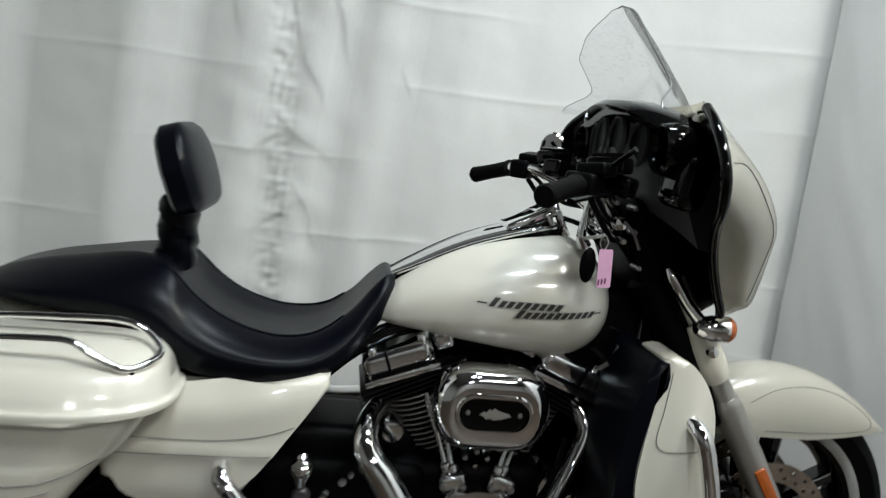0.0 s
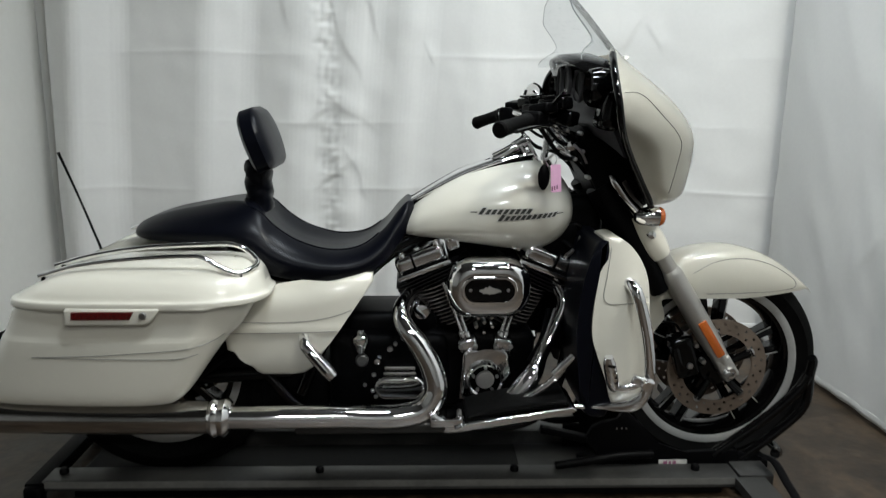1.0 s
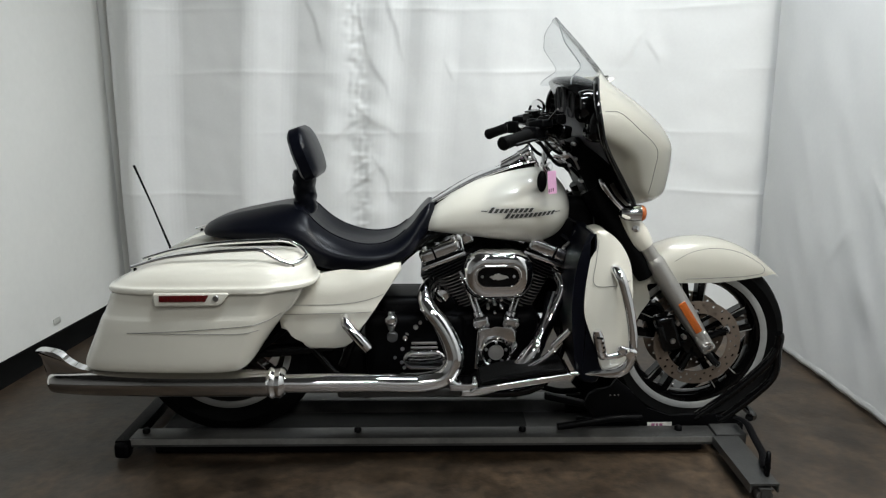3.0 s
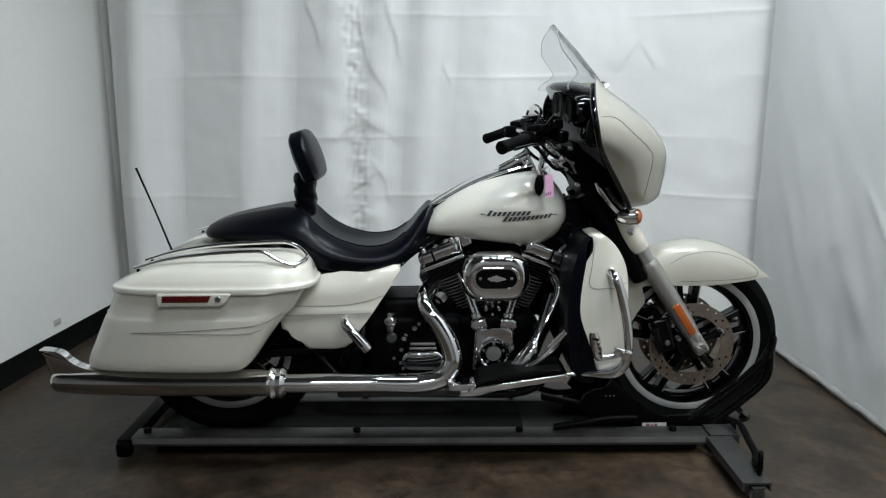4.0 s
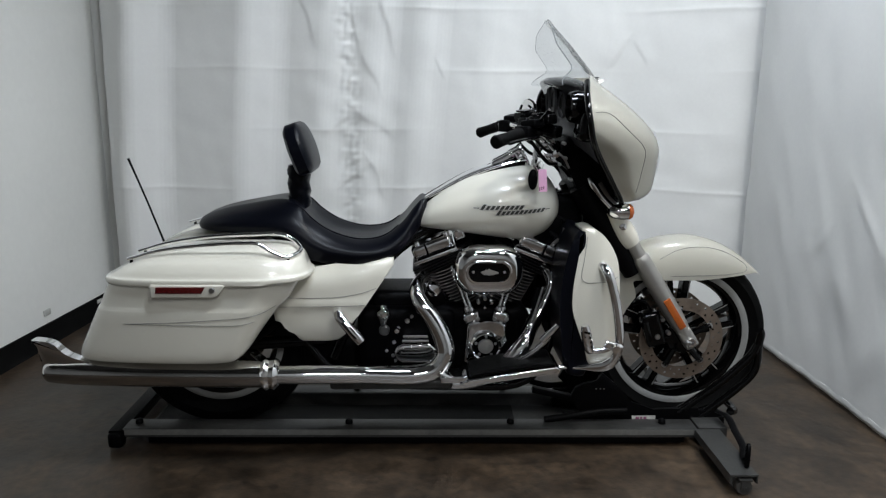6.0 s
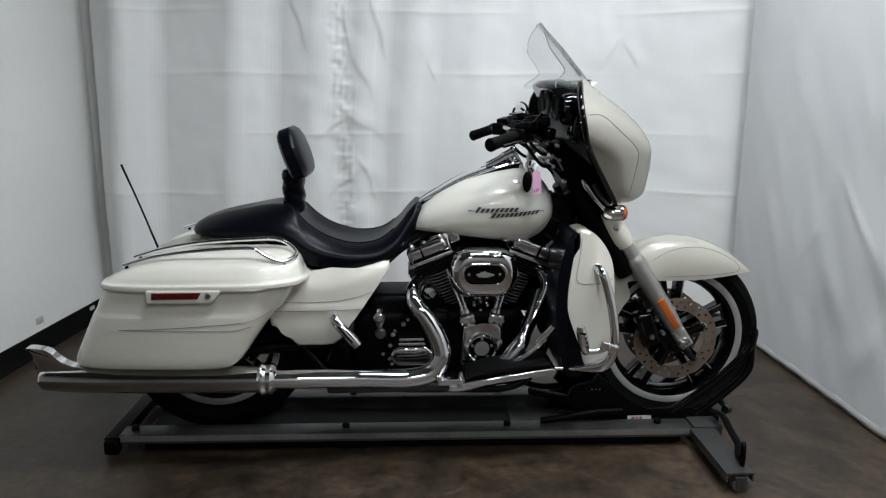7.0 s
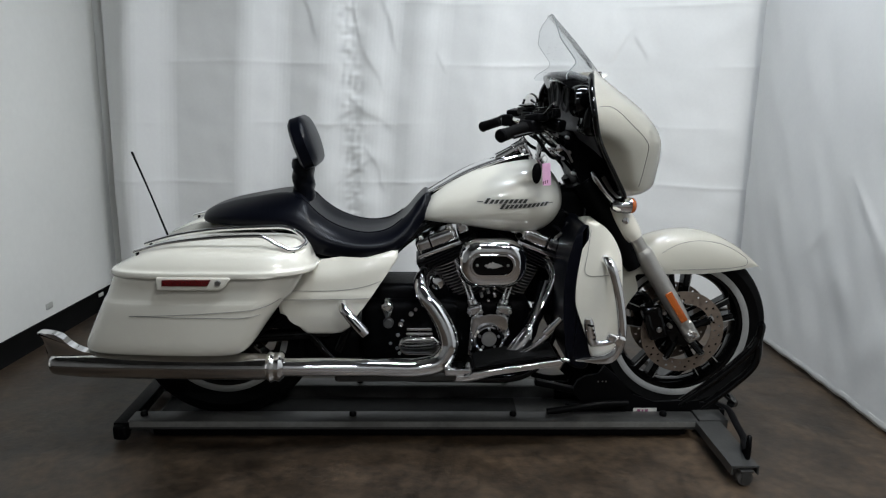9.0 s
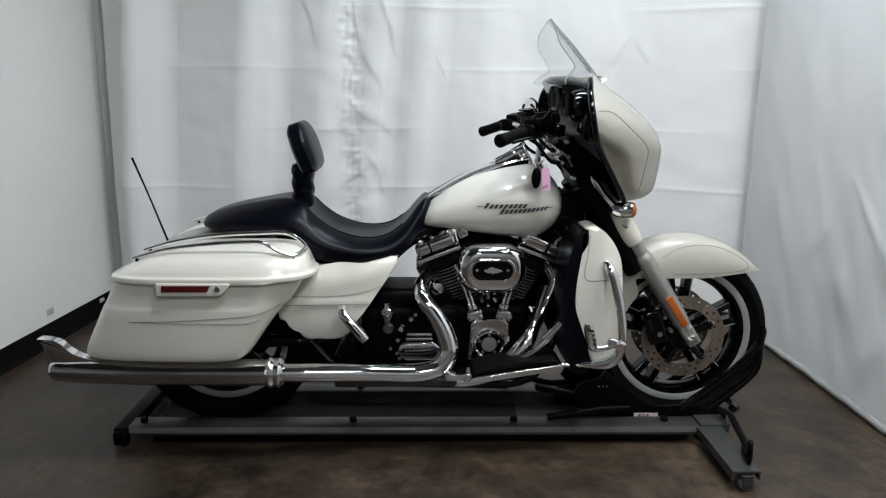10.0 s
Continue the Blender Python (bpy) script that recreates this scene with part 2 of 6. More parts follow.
def plate(bm, outline, y0, y1, bevel=0.006, seg=3, smooth=0):
    """A side-view outline (x, z), given depth from y0 to y1."""
    if smooth:
        outline = [tuple(p) for p in curve_pts(list(outline) + [outline[0]], smooth)][:-1]
    b2 = bmesh.new()
    lo = [b2.verts.new((x, y0, z)) for x, z in outline]
    hi = [b2.verts.new((x, y1, z)) for x, z in outline]
    f0, f1 = b2.faces.new(lo), b2.faces.new(list(reversed(hi)))
    for i in range(len(lo)):
        j = (i + 1) % len(lo)
        b2.faces.new((lo[j], lo[i], hi[i], hi[j]))
    if bevel:
        bmesh.ops.bevel(b2, geom=list(f0.edges), offset=bevel, segments=seg, affect="EDGES", profile=0.6)
    return add(bm, b2)


def rounded(cx, cz, hx, hz, r, k=6):
    out = []
    for sx, sz, a0 in ((1, 1, 0), (-1, 1, 90), (-1, -1, 180), (1, -1, 270)):
        for i in range(k + 1):
            a = radians(a0 + 90 * i / k)
            out.append((cx + sx * (hx - r) + r * math.cos(a), cz + sz * (hz - r) + r * math.sin(a)))
    return out


def tree_of(ob):
    from mathutils.bvhtree import BVHTree
    o = origin_of(ob)
    return BVHTree.FromPolygons([v.co + o for v in ob.data.vertices], [tuple(p.vertices) for p in ob.data.polygons])


def lay(bm, tree, pts, r, sub=8, side=-1, lift=0.0006):
    """A thin painted or raised line (x, z) laid on the outer side of a panel."""
    line = []
    for p in curve_pts(pts, sub):
        hit = tree.ray_cast(Vector((p[0], side * 0.9, p[1])), Vector((0, -side, 0)))
        if hit[0] is not None:
            line.append(tuple(hit[0] + hit[1].normalized() * lift * (1 if hit[1].y * side > 0 else -1)))
    return tube(bm, line, r, 5, 1) if len(line) > 1 else bm


# ---- the room ----
bm = bmesh.new()
box(bm, (0.2, -2.3, -0.06), (8.4, 10.4, 0.12), 0)
floor = solo("floor", bm, CONCRETE, "brown stained bare concrete floor", "floor", kind="structure")
WEST = Matrix.Translation((-1.924, 0.4, 0)) @ Matrix.Rotation(radians(-5.3), 4, "Z")
bm = bmesh.new()
box(bm, (-0.07, 0.15, 1.6), (0.14, 2.3, 3.2), 0)
bmesh.ops.transform(bm, matrix=WEST, verts=bm.verts)
solo("wall_west", bm, WALL, "plain white painted wall with black base", "wall", kind="structure")
# Unseen grey walls close the room; their grey sets bounce and chrome reflections.
bm = bmesh.new()
box(bm, (-3.40, -2.9, 1.6), (0.14, 6.6, 3.2), 0)
solo("wall_west_2", bm, DARKWALL, "assumed unseen grey wall", "wall", kind="structure")
bm = bmesh.new()
box(bm, (-2.68, 0.46, 1.6), (1.40, 0.14, 3.2), 0)
solo("wall_west_3", bm, DARKWALL, "assumed unseen grey wall", "wall", kind="structure")
bm = bmesh.new()
box(bm, (0.5, 1.545, 1.6), (4.7, 0.14, 3.2), 0)
solo("wall_north", bm, WALL, "plain white painted wall behind the drape", "wall", kind="structure")
bm = bmesh.new()
box(bm, (2.77, -2.3, 1.6), (0.14, 7.7, 3.2), 0)
solo("wall_east", bm, DARKWALL, "assumed unseen grey wall behind the drape", "wall", kind="structure")
bm = bmesh.new()
box(bm, (-0.35, -6.2, 1.6), (6.4, 0.14, 3.2), 0)
solo("wall_south", bm, DARKWALL, "assumed unseen grey wall", "wall", kind="structure")
# Unseen ceiling, kept dark for what the chrome mirrors.
bm = bmesh.new()
box(bm, (-0.35, -2.25, 3.26), (6.4, 8.2, 0.12), 0)
solo("ceiling", bm, CEIL, "assumed unseen dark grey ceiling", "ceiling", kind="structure")
bm = bmesh.new()
plate(bm, [(0.002, 0.0), (0.018, 0.0), (0.010, 0.010), (0.007, 0.100), (0.002, 0.105)], -1.0, 1.10, 0)
bmesh.ops.transform(bm, matrix=WEST, verts=bm.verts)
solo("baseboard", bm, COVE, "black vinyl cove base along the wall", "baseboard", kind="structure")


# ---- drapes ----
def bump_at(u, c, w, h):
    return h * np.exp(-((u - c) / w) ** 2)


def drape(name, nu, nv, place, label):
    """A hanging cloth: place(u, v) gives a point, u along it and v upwards, both 0 to 1."""
    u, v = np.meshgrid(np.linspace(0, 1, nu), np.linspace(0, 1, nv))
    x, y, z = place(u, v)
    co = np.stack([x, y, z], -1).reshape(-1, 3)
    i = np.arange(nu * nv).reshape(nv, nu)
    f = np.stack([i[:-1, :-1], i[:-1, 1:], i[1:, 1:], i[1:, :-1]], -1).reshape(-1, 4)
    me = bpy.data.meshes.new(name)
    me.from_pydata(co.tolist(), [], f.tolist())
    for p in me.polygons:
        p.use_smooth = True
    me.materials.append(CLOTH)
    ob = tagged(new(name, me), label, "drape")
    so = ob.modifiers.new("cloth", "SOLIDIFY")
    so.thickness, so.offset = 0.003, 0
    return ob


def rough_field(u, v, seed, n, su, sv):
    """A sum of gentle random waves."""
    rng = np.random.RandomState(seed)
    out = 0 * u
    for _ in range(n):
        a, b, ph = rng.normal(0, su), rng.normal(0, sv), rng.uniform(0, 6.28)
        out = out + np.sin(a * u + b * v + ph)
    return out / math.sqrt(n)


# sharp creases in the cloth: ends (x, z), half width and height
CREASES = ((-0.53, 1.15, -0.27, 0.98, 0.045, 0.009), (-0.41, 1.38, -0.32, 1.19, 0.04, 0.014), (-0.33, 1.70, -0.25, 1.40, 0.05, 0.024), (-0.63, 0.96, -0.53, 1.05, 0.035, 0.012), (-0.41, 0.86, -0.31, 0.65, 0.045, 0.015),
           (-0.59, 0.67, -0.41, 0.82, 0.04, 0.014), (-0.71, 1.68, -0.66, 1.44, 0.035, 0.014), (-0.05, 1.36, 0.01, 1.27, 0.02, 0.008), (0.88, 1.33, 0.96, 1.48, 0.035, 0.013), (1.01, 1.46, 1.07, 1.35, 0.03, 0.012), (-0.47, 1.62, -0.43, 1.40, 0.03, 0.012))


def back_place(u, v):
    x = -1.752 + 3.362 * u
    z = 0.02 + 3.1 * v
    d = 0.008 * np.sin(x * 7.3 + 1.1 + 0.3 * v)
    # pleats: long slow rises and short steep returns
    for o in (-0.04, -0.02, 0.0, 0.02, 0.04):
        e = x + 0.02 * np.sin(z * 2.1 + 0.4) - 0.03 * (z - 1.0) + o
        d = d + 0.2 * np.interp(e, [-1.80, -1.74, -1.62, -1.44, -1.04, -0.85, -0.62, -0.50, -0.38, -0.28, -0.14, -0.02, 0.20, 0.42, 0.65, 0.85],
                                [0.0, 0.02, 0.128, 0.01, 0.115, 0.01, 0.070, 0.02, 0.055, 0.01, 0.048, 0.005, 0.038, 0.005, 0.02, 0.0])
    # drawn forward where it meets the side drape
    f = np.clip((x - 0.9) / 0.75, 0, 1)
    d = d + 0.24 * f * f * (3 - 2 * f)
    # crinkled seam, and sharp creases that run out from it
    q = x + 0.50 - 0.02 * np.sin(z * 2.4)
    d = d + np.exp(-(q / 0.05) ** 2) * (0.0028 * rough_field(x, z, 13, 22, 60, 95) + 0.0022 * rough_field(x, z, 14, 22, 120, 60))
    d = d + 0.004 * np.exp(-(q / 0.18) ** 2) * rough_field(x, z, 3, 14, 24, 20)
    wx, wz = x + 0.012 * rough_field(x, z, 31, 8, 14, 14), z + 0.012 * rough_field(x, z, 32, 8, 14, 14)
    for x0, z0, x1, z1, w, h in CREASES:
        lx, lz = x1 - x0, z1 - z0
        n = math.hypot(lx, lz)
        along = ((wx - x0) * lx + (wz - z0) * lz) / n ** 2
        off = ((wx - x0) * lz - (wz - z0) * lx) / n
        taper = np.clip(along * 2 + 0.5, 0, 1) * np.clip((1 - along) * 2 + 0.5, 0, 1)
        d = d + 0.5 * h * np.exp(-(off / np.where(off > 0, w * 0.4, w * 1.8)) ** 2) * taper * taper * (3 - 2 * taper)
    # fold lines left by packing
    for k, zc in enumerate((0.37, 0.68, 0.99, 1.30, 1.61, 1.92)):
        d = d + 0.0045 * np.exp(-np.abs(z - zc - 0.004 * np.sin(7 * x + k)) / 0.011) * (0.5 + 0.5 * np.sin(4.3 * x + 2 * k))
    d = d + 0.0026 * rough_field(x, z, 5, 16, 9, 7) + 0.0016 * rough_field(x, z, 15, 18, 17, 13) + 0.0010 * rough_field(x, z, 6, 16, 26, 22)
    return x, 1.43 - d, z


def side_place(u, v):
    y = 1.10 - 3.08 * u
    hem = 0.012 + 0.007 * np.sin(y * 2.3 + 0.5) + 0.003 * np.sin(y * 31) * np.sin(y * 13 + 1)
    z = hem + (3.12 - hem) * v
    low = (1 - v) ** 2
    d = 0.006 * np.sin(y * 2.6 + 0.4) + 0.002 * np.sin(y * 6.1 + 1.0)
    for c, w, h in ((0.55, 0.16, 0.004), (0.0, 0.2, 0.006), (-0.6, 0.2, 0.008), (-1.2, 0.2, 0.012)):
        d = d + bump_at(y, c, w, h)
    for cy, cz, ry, rz, h, lean in ((0.15, 0.42, 0.08, 0.10, 0.009, 0.5), (-0.05, 0.25, 0.07, 0.12, 0.009, -0.5), (0.30, 0.30, 0.06, 0.1, -0.008, 0.4), (-0.1, 0.6, 0.1, 0.1, 0.008, 0.6), (-0.15, 1.1, 0.1, 0.07, 0.006, 0.9), (0.05, 0.75, 0.03, 0.10, 0.006, 0.9), (0.35, 0.60, 0.03, 0.08, 0.005, -0.7)):
        d = d + h * np.exp(-((y - cy - lean * (z - cz)) / ry) ** 2 - ((z - cz) / rz) ** 2)
    d = d + 0.0045 * low * rough_field(y, z, 8, 14, 14, 9) + 0.0014 * rough_field(y, z, 9, 16, 9, 7) + 0.0008 * rough_field(y, z, 19, 18, 21, 17) + 0.0016 * np.maximum(rough_field(y, z, 29, 10, 13, 11), 0.6)
    # far edge turns away
    x = 1.518 - d * (0.35 + 0.65 * np.tanh(4 * v)) - 0.02 * np.exp(-((y - 0.98) / 0.25) ** 2) * v + 0.035 * np.clip((y - 0.65) / 0.45, 0, 1) ** 2
    return x, y, z


back = drape("back_drape", 620, 430, back_place, "white cloth backdrop drape with soft folds and creases")
side = drape("side_drape", 460, 240, side_place, "white cloth side drape hanging just above the floor")


def hem(parent, nu, place, dx, dy):
    """A sewn hem along the foot of a drape."""
    u, v = np.meshgrid(np.linspace(0.002, 0.998, nu), np.array([0.0005, 0.004, 0.0085, 0.011]))
    x, y, z = place(u, v)
    puff = np.array([0.2, 1.0, 0.9, 0.1])[:, None] * (0.8 + 0.35 * np.sin(u * 170) * np.sin(u * 61))
    co = np.stack([x + dx * puff, y + dy * puff, z], -1).reshape(-1, 3)
    i = np.arange(nu * 4).reshape(4, nu)
    f = np.stack([i[:-1, :-1], i[:-1, 1:], i[1:, 1:], i[1:, :-1]], -1).reshape(-1, 4)
    me = bpy.data.meshes.new("hem")
    me.from_pydata(co.tolist(), [], f.tolist())
    for p in me.polygons:
        p.use_smooth = True
    me.materials.append(CLOTH)
    ob = new("hem", me)
    ob.parent = parent
    tagged(ob, "sewn white hem")
    so = ob.modifiers.new("cloth", "SOLIDIFY")
    so.thickness, so.offset = 0.002, 0


hem(back, 420, back_place, 0, -0.005)
hem(side, 420, side_place, -0.001, 0)

bm = bmesh.new()
tube(bm, [(-1.9, 1.43, 3.13), (-0.4, 1.42, 3.13), (0.8, 1.42, 3.13), (1.25, 1.32, 3.13), (1.62, 1.19, 3.13)], 0.014, 12)
solo("drape_rail", bm, STEEL, "steel rail carrying the back drape", "rail")
bm = bmesh.new()
rod(bm, (1.48, 0.95, 3.13), (1.48, -2.05, 3.13), 0.014)
solo("drape_rail", bm, STEEL, "steel rail carrying the side drape", "rail")

bm = bmesh.new()
box(bm, (0.003, 0.435, 0.157), (0.006, 0.05, 0.028), 0.002)
bmesh.ops.transform(bm, matrix=WEST, verts=bm.verts)
solo("wall_patch", bm, PATCH, "small grey scuffed patch on white wall", "patch")

bm = bmesh.new()
box(bm, (0.0115, 0.875, 0.082), (0.003, 0.045, 0.020), 0.001)
bmesh.ops.transform(bm, matrix=WEST, verts=bm.verts)
solo("tape_piece", bm, PATCH, "small piece of grey tape on the black cove base", "tape")

# ---- lamps overhead ----
for lx, ly, watts, tint in LAMPS:
    t = thing("ceiling_light", (lx, ly, 3.2), "assumed ceiling light panel, out of view", "ceiling light", "ceiling lights")
    bm = bmesh.new()
    for sx, sy, w, h in ((0, 0.165, 0.66, 0.03), (0, -0.165, 0.66, 0.03), (0.315, 0, 0.03, 0.30), (-0.315, 0, 0.03, 0.30)):
        box(bm, (lx + sx, ly + sy, 3.17), (w, h, 0.06), 0.004)
    part("frame", bm, CEIL, t)
    bm = bmesh.new()
    box(bm, (lx, ly, 3.185), (0.60, 0.30, 0.02), 0.002)
    part("diffuser", bm, GLOW, t)
    la = bpy.data.lights.new("panel_light", "AREA")
    la.shape, la.size, la.size_y, la.energy = "RECTANGLE", 0.58, 0.28, watts
    la.color = tint
    lo = new("panel_light", la)
    lo.matrix_basis = pose(lx, ly, 3.165)

# ---- the dolly ----
dolly = thing("motorcycle_dolly", (0, -0.02, 0), "low grey steel motorcycle dolly on small casters", "dolly")
for y0, y1, lip in ((-0.197, -0.124, -0.197), (0.100, 0.165, 0.165)):
    bm = bmesh.new()
    box(bm, (-0.15, (y0 + y1) / 2, 0.064), (1.96, y1 - y0, 0.008), 0.002)
    box(bm, (-0.15, lip, 0.052), (1.96, 0.006, 0.030), 0.001)
    rail = part("side_rail", bm, STEEL, dolly, "worn grey steel rail")
    # Paler strip paints the highlight along the rail's lip.
    bm = bmesh.new()
    box(bm, (-0.15, lip + (-0.0032 if lip < 0 else 0.0032), 0.0560), (1.96, 0.002, 0.020), 0)
    part("rail_highlight", bm, RAILGLINT, rail, "paler strip standing for the highlight on the rail lip")
    # Black strip puts the shade under the rail into colour.
    bm = bmesh.new()
    box(bm, (-0.13, lip + (0.016 if lip < 0 else -0.016), 0.036), (1.84, 0.02, 0.046), 0.003)
    part("rail_shade_strip", bm, SATIN, rail, "black strip standing for the shade under the rail")
bm = bmesh.new()
prof = [(-0.124, 0.066), (-0.120, 0.066), (-0.120, 0.020), (0.096, 0.020), (0.096, 0.066), (0.100, 0.066), (0.100, 0.014), (-0.124, 0.014)]
skin(bm, [[(x, y, z) for y, z in prof] for x in (-1.09, 0.83)])
part("wheel_channel", bm, STEEL, dolly, "grey steel channel under the wheels")
bm = bmesh.new()
box(bm, (-0.43, -0.012, 0.0215), (1.30, 0.20, 0.003), 0.001)
part("channel_mat", bm, MAT, dolly, "black anti-slip strip")
# front outrigger: a flat arm each side
for s0, s1 in ((-0.500, -0.2005), (0.168, 0.48)):
    bm = bmesh.new()
    prof = [(0.820, 0.068), (0.906, 0.068), (0.906, 0.040), (0.901, 0.040), (0.901, 0.062), (0.825, 0.062), (0.825, 0.040), (0.820, 0.040)]
    skin(bm, [[(x, y, z) for x, z in prof] for y in (s0, s1)])
    part("outrigger", bm, STEEL, dolly, "grey steel outrigger arm")
bm = bmesh.new()
box(bm, (0.89, -0.012, 0.040), (0.10, 0.35, 0.052), 0.003)
part("front_crossbar", bm, STEEL, dolly, "grey steel crossbar")
bm = bmesh.new()
box(bm, (-1.150, -0.01, 0.046), (0.05, 0.40, 0.04), 0.005)
for s in (-0.205, 0.185):
    box(bm, (-1.150, s, 0.034), (0.050, 0.042, 0.054), 0.014, None, 3)
part("rear_crossbar", bm, SATIN, dolly, "black painted end bar")
for cx, cy, r in ((0.868, -0.485, 0.025), (0.868, 0.45, 0.025), (-1.05, -0.155, 0.0265), (-0.39, -0.155, 0.0265), (0.18, -0.155, 0.0265), (-1.05, 0.135, 0.0265), (-0.39, 0.135, 0.0265), (0.18, 0.135, 0.0265)):
    bm = bmesh.new()
    lathe(bm, [(r * 0.5, -0.014), (r * 0.94, -0.013), (r, -0.008), (r, 0.008), (r * 0.94, 0.013), (r * 0.5, 0.014)], (cx, cy, r), "y", 20)
    c = part("caster", bm, CASTER, dolly)
    bm = bmesh.new()
    box(bm, (cx, cy - 0.017, r * 1.3), (r * 1.1, 0.003, r * 1.6), 0.001)
    box(bm, (cx, cy + 0.017, r * 1.3), (r * 1.1, 0.003, r * 1.6), 0.001)
    box(bm, (cx, cy, r * 2.06), (r * 1.6, 0.04, 0.005), 0.001)
    rod(bm, (cx, cy - 0.02, r), (cx, cy + 0.02, r), 0.004, 8)
    part("fork", bm, STEEL, c)
for bx in (-1.09, -0.37, 0.19, 0.72):
    for by in (-0.155, 0.13):
        bm = bmesh.new()
        lathe(bm, [(0.006, 0.0), (0.013, 0.001), (0.013, 0.011), (0.009, 0.016), (0.002, 0.017)], (bx, by, 0.068), "z", 10)
        part("bolt", bm, SATIN, dolly, "black bolt head")
bm = bmesh.new()
ring = [(0.890 + 0.004 * math.cos(a), -0.45 + 0.012 * math.cos(a), 0.104 + 0.036 * math.sin(a)) for a in np.linspace(0, 2 * math.pi, 17)]
tube(bm, ring, 0.007, 8, 2)
part("tie_ring", bm, SATIN, dolly, "black steel tie-down ring")

DOLLY_TURN = Matrix.Translation((0, -0.026, 0)) @ Matrix.Rotation(radians(-1.0), 4, "Z")
dolly.matrix_basis = DOLLY_TURN

# strap from the chock to the dolly's ring
bm = bmesh.new()
tube(bm, [(0.925, -0.13, 0.10), (0.932, -0.19, 0.112), (0.925, -0.28, 0.098), (0.918, -0.36, 0.085), (0.902, -0.40, 0.082), (0.893, -0.44, 0.086)], 0.013, 8, 5, flat=0.45)
bmesh.ops.transform(bm, matrix=DOLLY_TURN @ Matrix.Translation((0, 0.02, 0)), verts=bm.verts)
solo("tie_strap", bm, SATIN, "black webbing strap tied to the dolly ring", "strap")

# ---- the wheel chock ----
chock = thing("wheel_chock", (0.75, -0.02, 0.02), "black steel front wheel chock standing on the dolly", "wheel chock")
for s, nm in ((-1, "side_arm"), (1, "side_arm")):
    y = -0.02 + s * 0.095
    bm = bmesh.new()
    tube(bm, [(0.79, y, 0.082), (0.854, y, 0.128), (0.941, y, 0.197), (1.016, y, 0.269), (1.046, y, 0.306), (1.058, y, 0.335)], 0.015, 12)
    tube(bm, [(0.84, y, 0.050), (0.892, y, 0.081), (0.986, y, 0.157), (1.048, y, 0.222), (1.063, y, 0.262), (1.062, y, 0.330), (1.066, y, 0.378), (1.060, y, 0.388)], 0.014, 12)
    part(nm, bm, BLACK, chock)
bm = bmesh.new()
tube(bm, [(0.986, -0.115, 0.082), (1.020, -0.07, 0.066), (1.020, 0.03, 0.066), (0.986, 0.075, 0.082)], 0.014, 12)
part("front_hoop", bm, BLACK, chock)
bm = bmesh.new()
for y in (-0.118, 0.078):
    box(bm, (0.66, y, 0.055), (0.56, 0.018, 0.075), 0.004)
box(bm, (0.94, -0.02, 0.04), (0.05, 0.2, 0.045), 0.004)
part("base_frame", bm, SATIN, chock)
for y in (-0.118, 0.078):
    bm = bmesh.new()
    plate(bm, [(0.445, 0.05), (0.432, 0.11), (0.398, 0.138), (0.42, 0.180), (0.449, 0.196), (0.493, 0.205), (0.512, 0.235), (0.56, 0.195), (0.62, 0.125), (0.70, 0.095), (0.86, 0.105), (0.885, 0.05)], y - 0.010, y + 0.006, 0.003)
    part("cradle", bm, SATIN, chock, "black pivoting wheel cradle")
    if y < 0:
        for bx in (0.492, 0.507, 0.520):
            bm = bmesh.new()
            lathe(bm, [(0.001, -0.002), (0.0025, -0.002), (0.003, 0.002)], (bx, y - 0.0105, 0.178), "y", 8)
            part("rivet", bm, ALLOY, chock, "small bright rivet")
bm = bmesh.new()
box(bm, (0.336, -0.121, 0.160), (0.142, 0.030, 0.020), 0.006, (0, 13, 0), 3)
part("paddle", bm, SATIN, chock, "black steel paddle")
bm = bmesh.new()
tube(bm, [(0.60, -0.14, 0.10), (0.50, -0.15, 0.102), (0.445, -0.15, 0.094), (0.309, -0.15, 0.073)], [0.012, 0.012, 0.012, 0.013], 10)
part("release_arm", bm, SATIN, chock)
bm = bmesh.new()
tube(bm, [(0.55, 0.09, 0.12), (0.44, 0.10, 0.10), (0.36, 0.10, 0.095), (0.26, 0.11, 0.12)], 0.012, 10)
part("release_arm", bm, SATIN, chock)
bm = bmesh.new()
box(bm, (0.668, -0.1282, 0.066), (0.085, 0.002, 0.018), 0)
part("label", bm, LABEL, chock, "small white printed label")
bm = bmesh.new()
for k, w in enumerate((0.012, 0.006, 0.01)):
    box(bm, (0.645 + 0.014 * k, -0.1296, 0.066), (w, 0.001, 0.010), 0)
part("label_print", bm, INK, chock, "dark print bars")


# ---- the motorcycle ----
bike = thing("touring_motorcycle", (0, 0, 0.023), "pearl white touring motorcycle with chrome and black engine on a dolly", "motorcycle")
FW, RW = Vector((0.802, 0, 0.341)), Vector((-0.823, 0, 0.343))


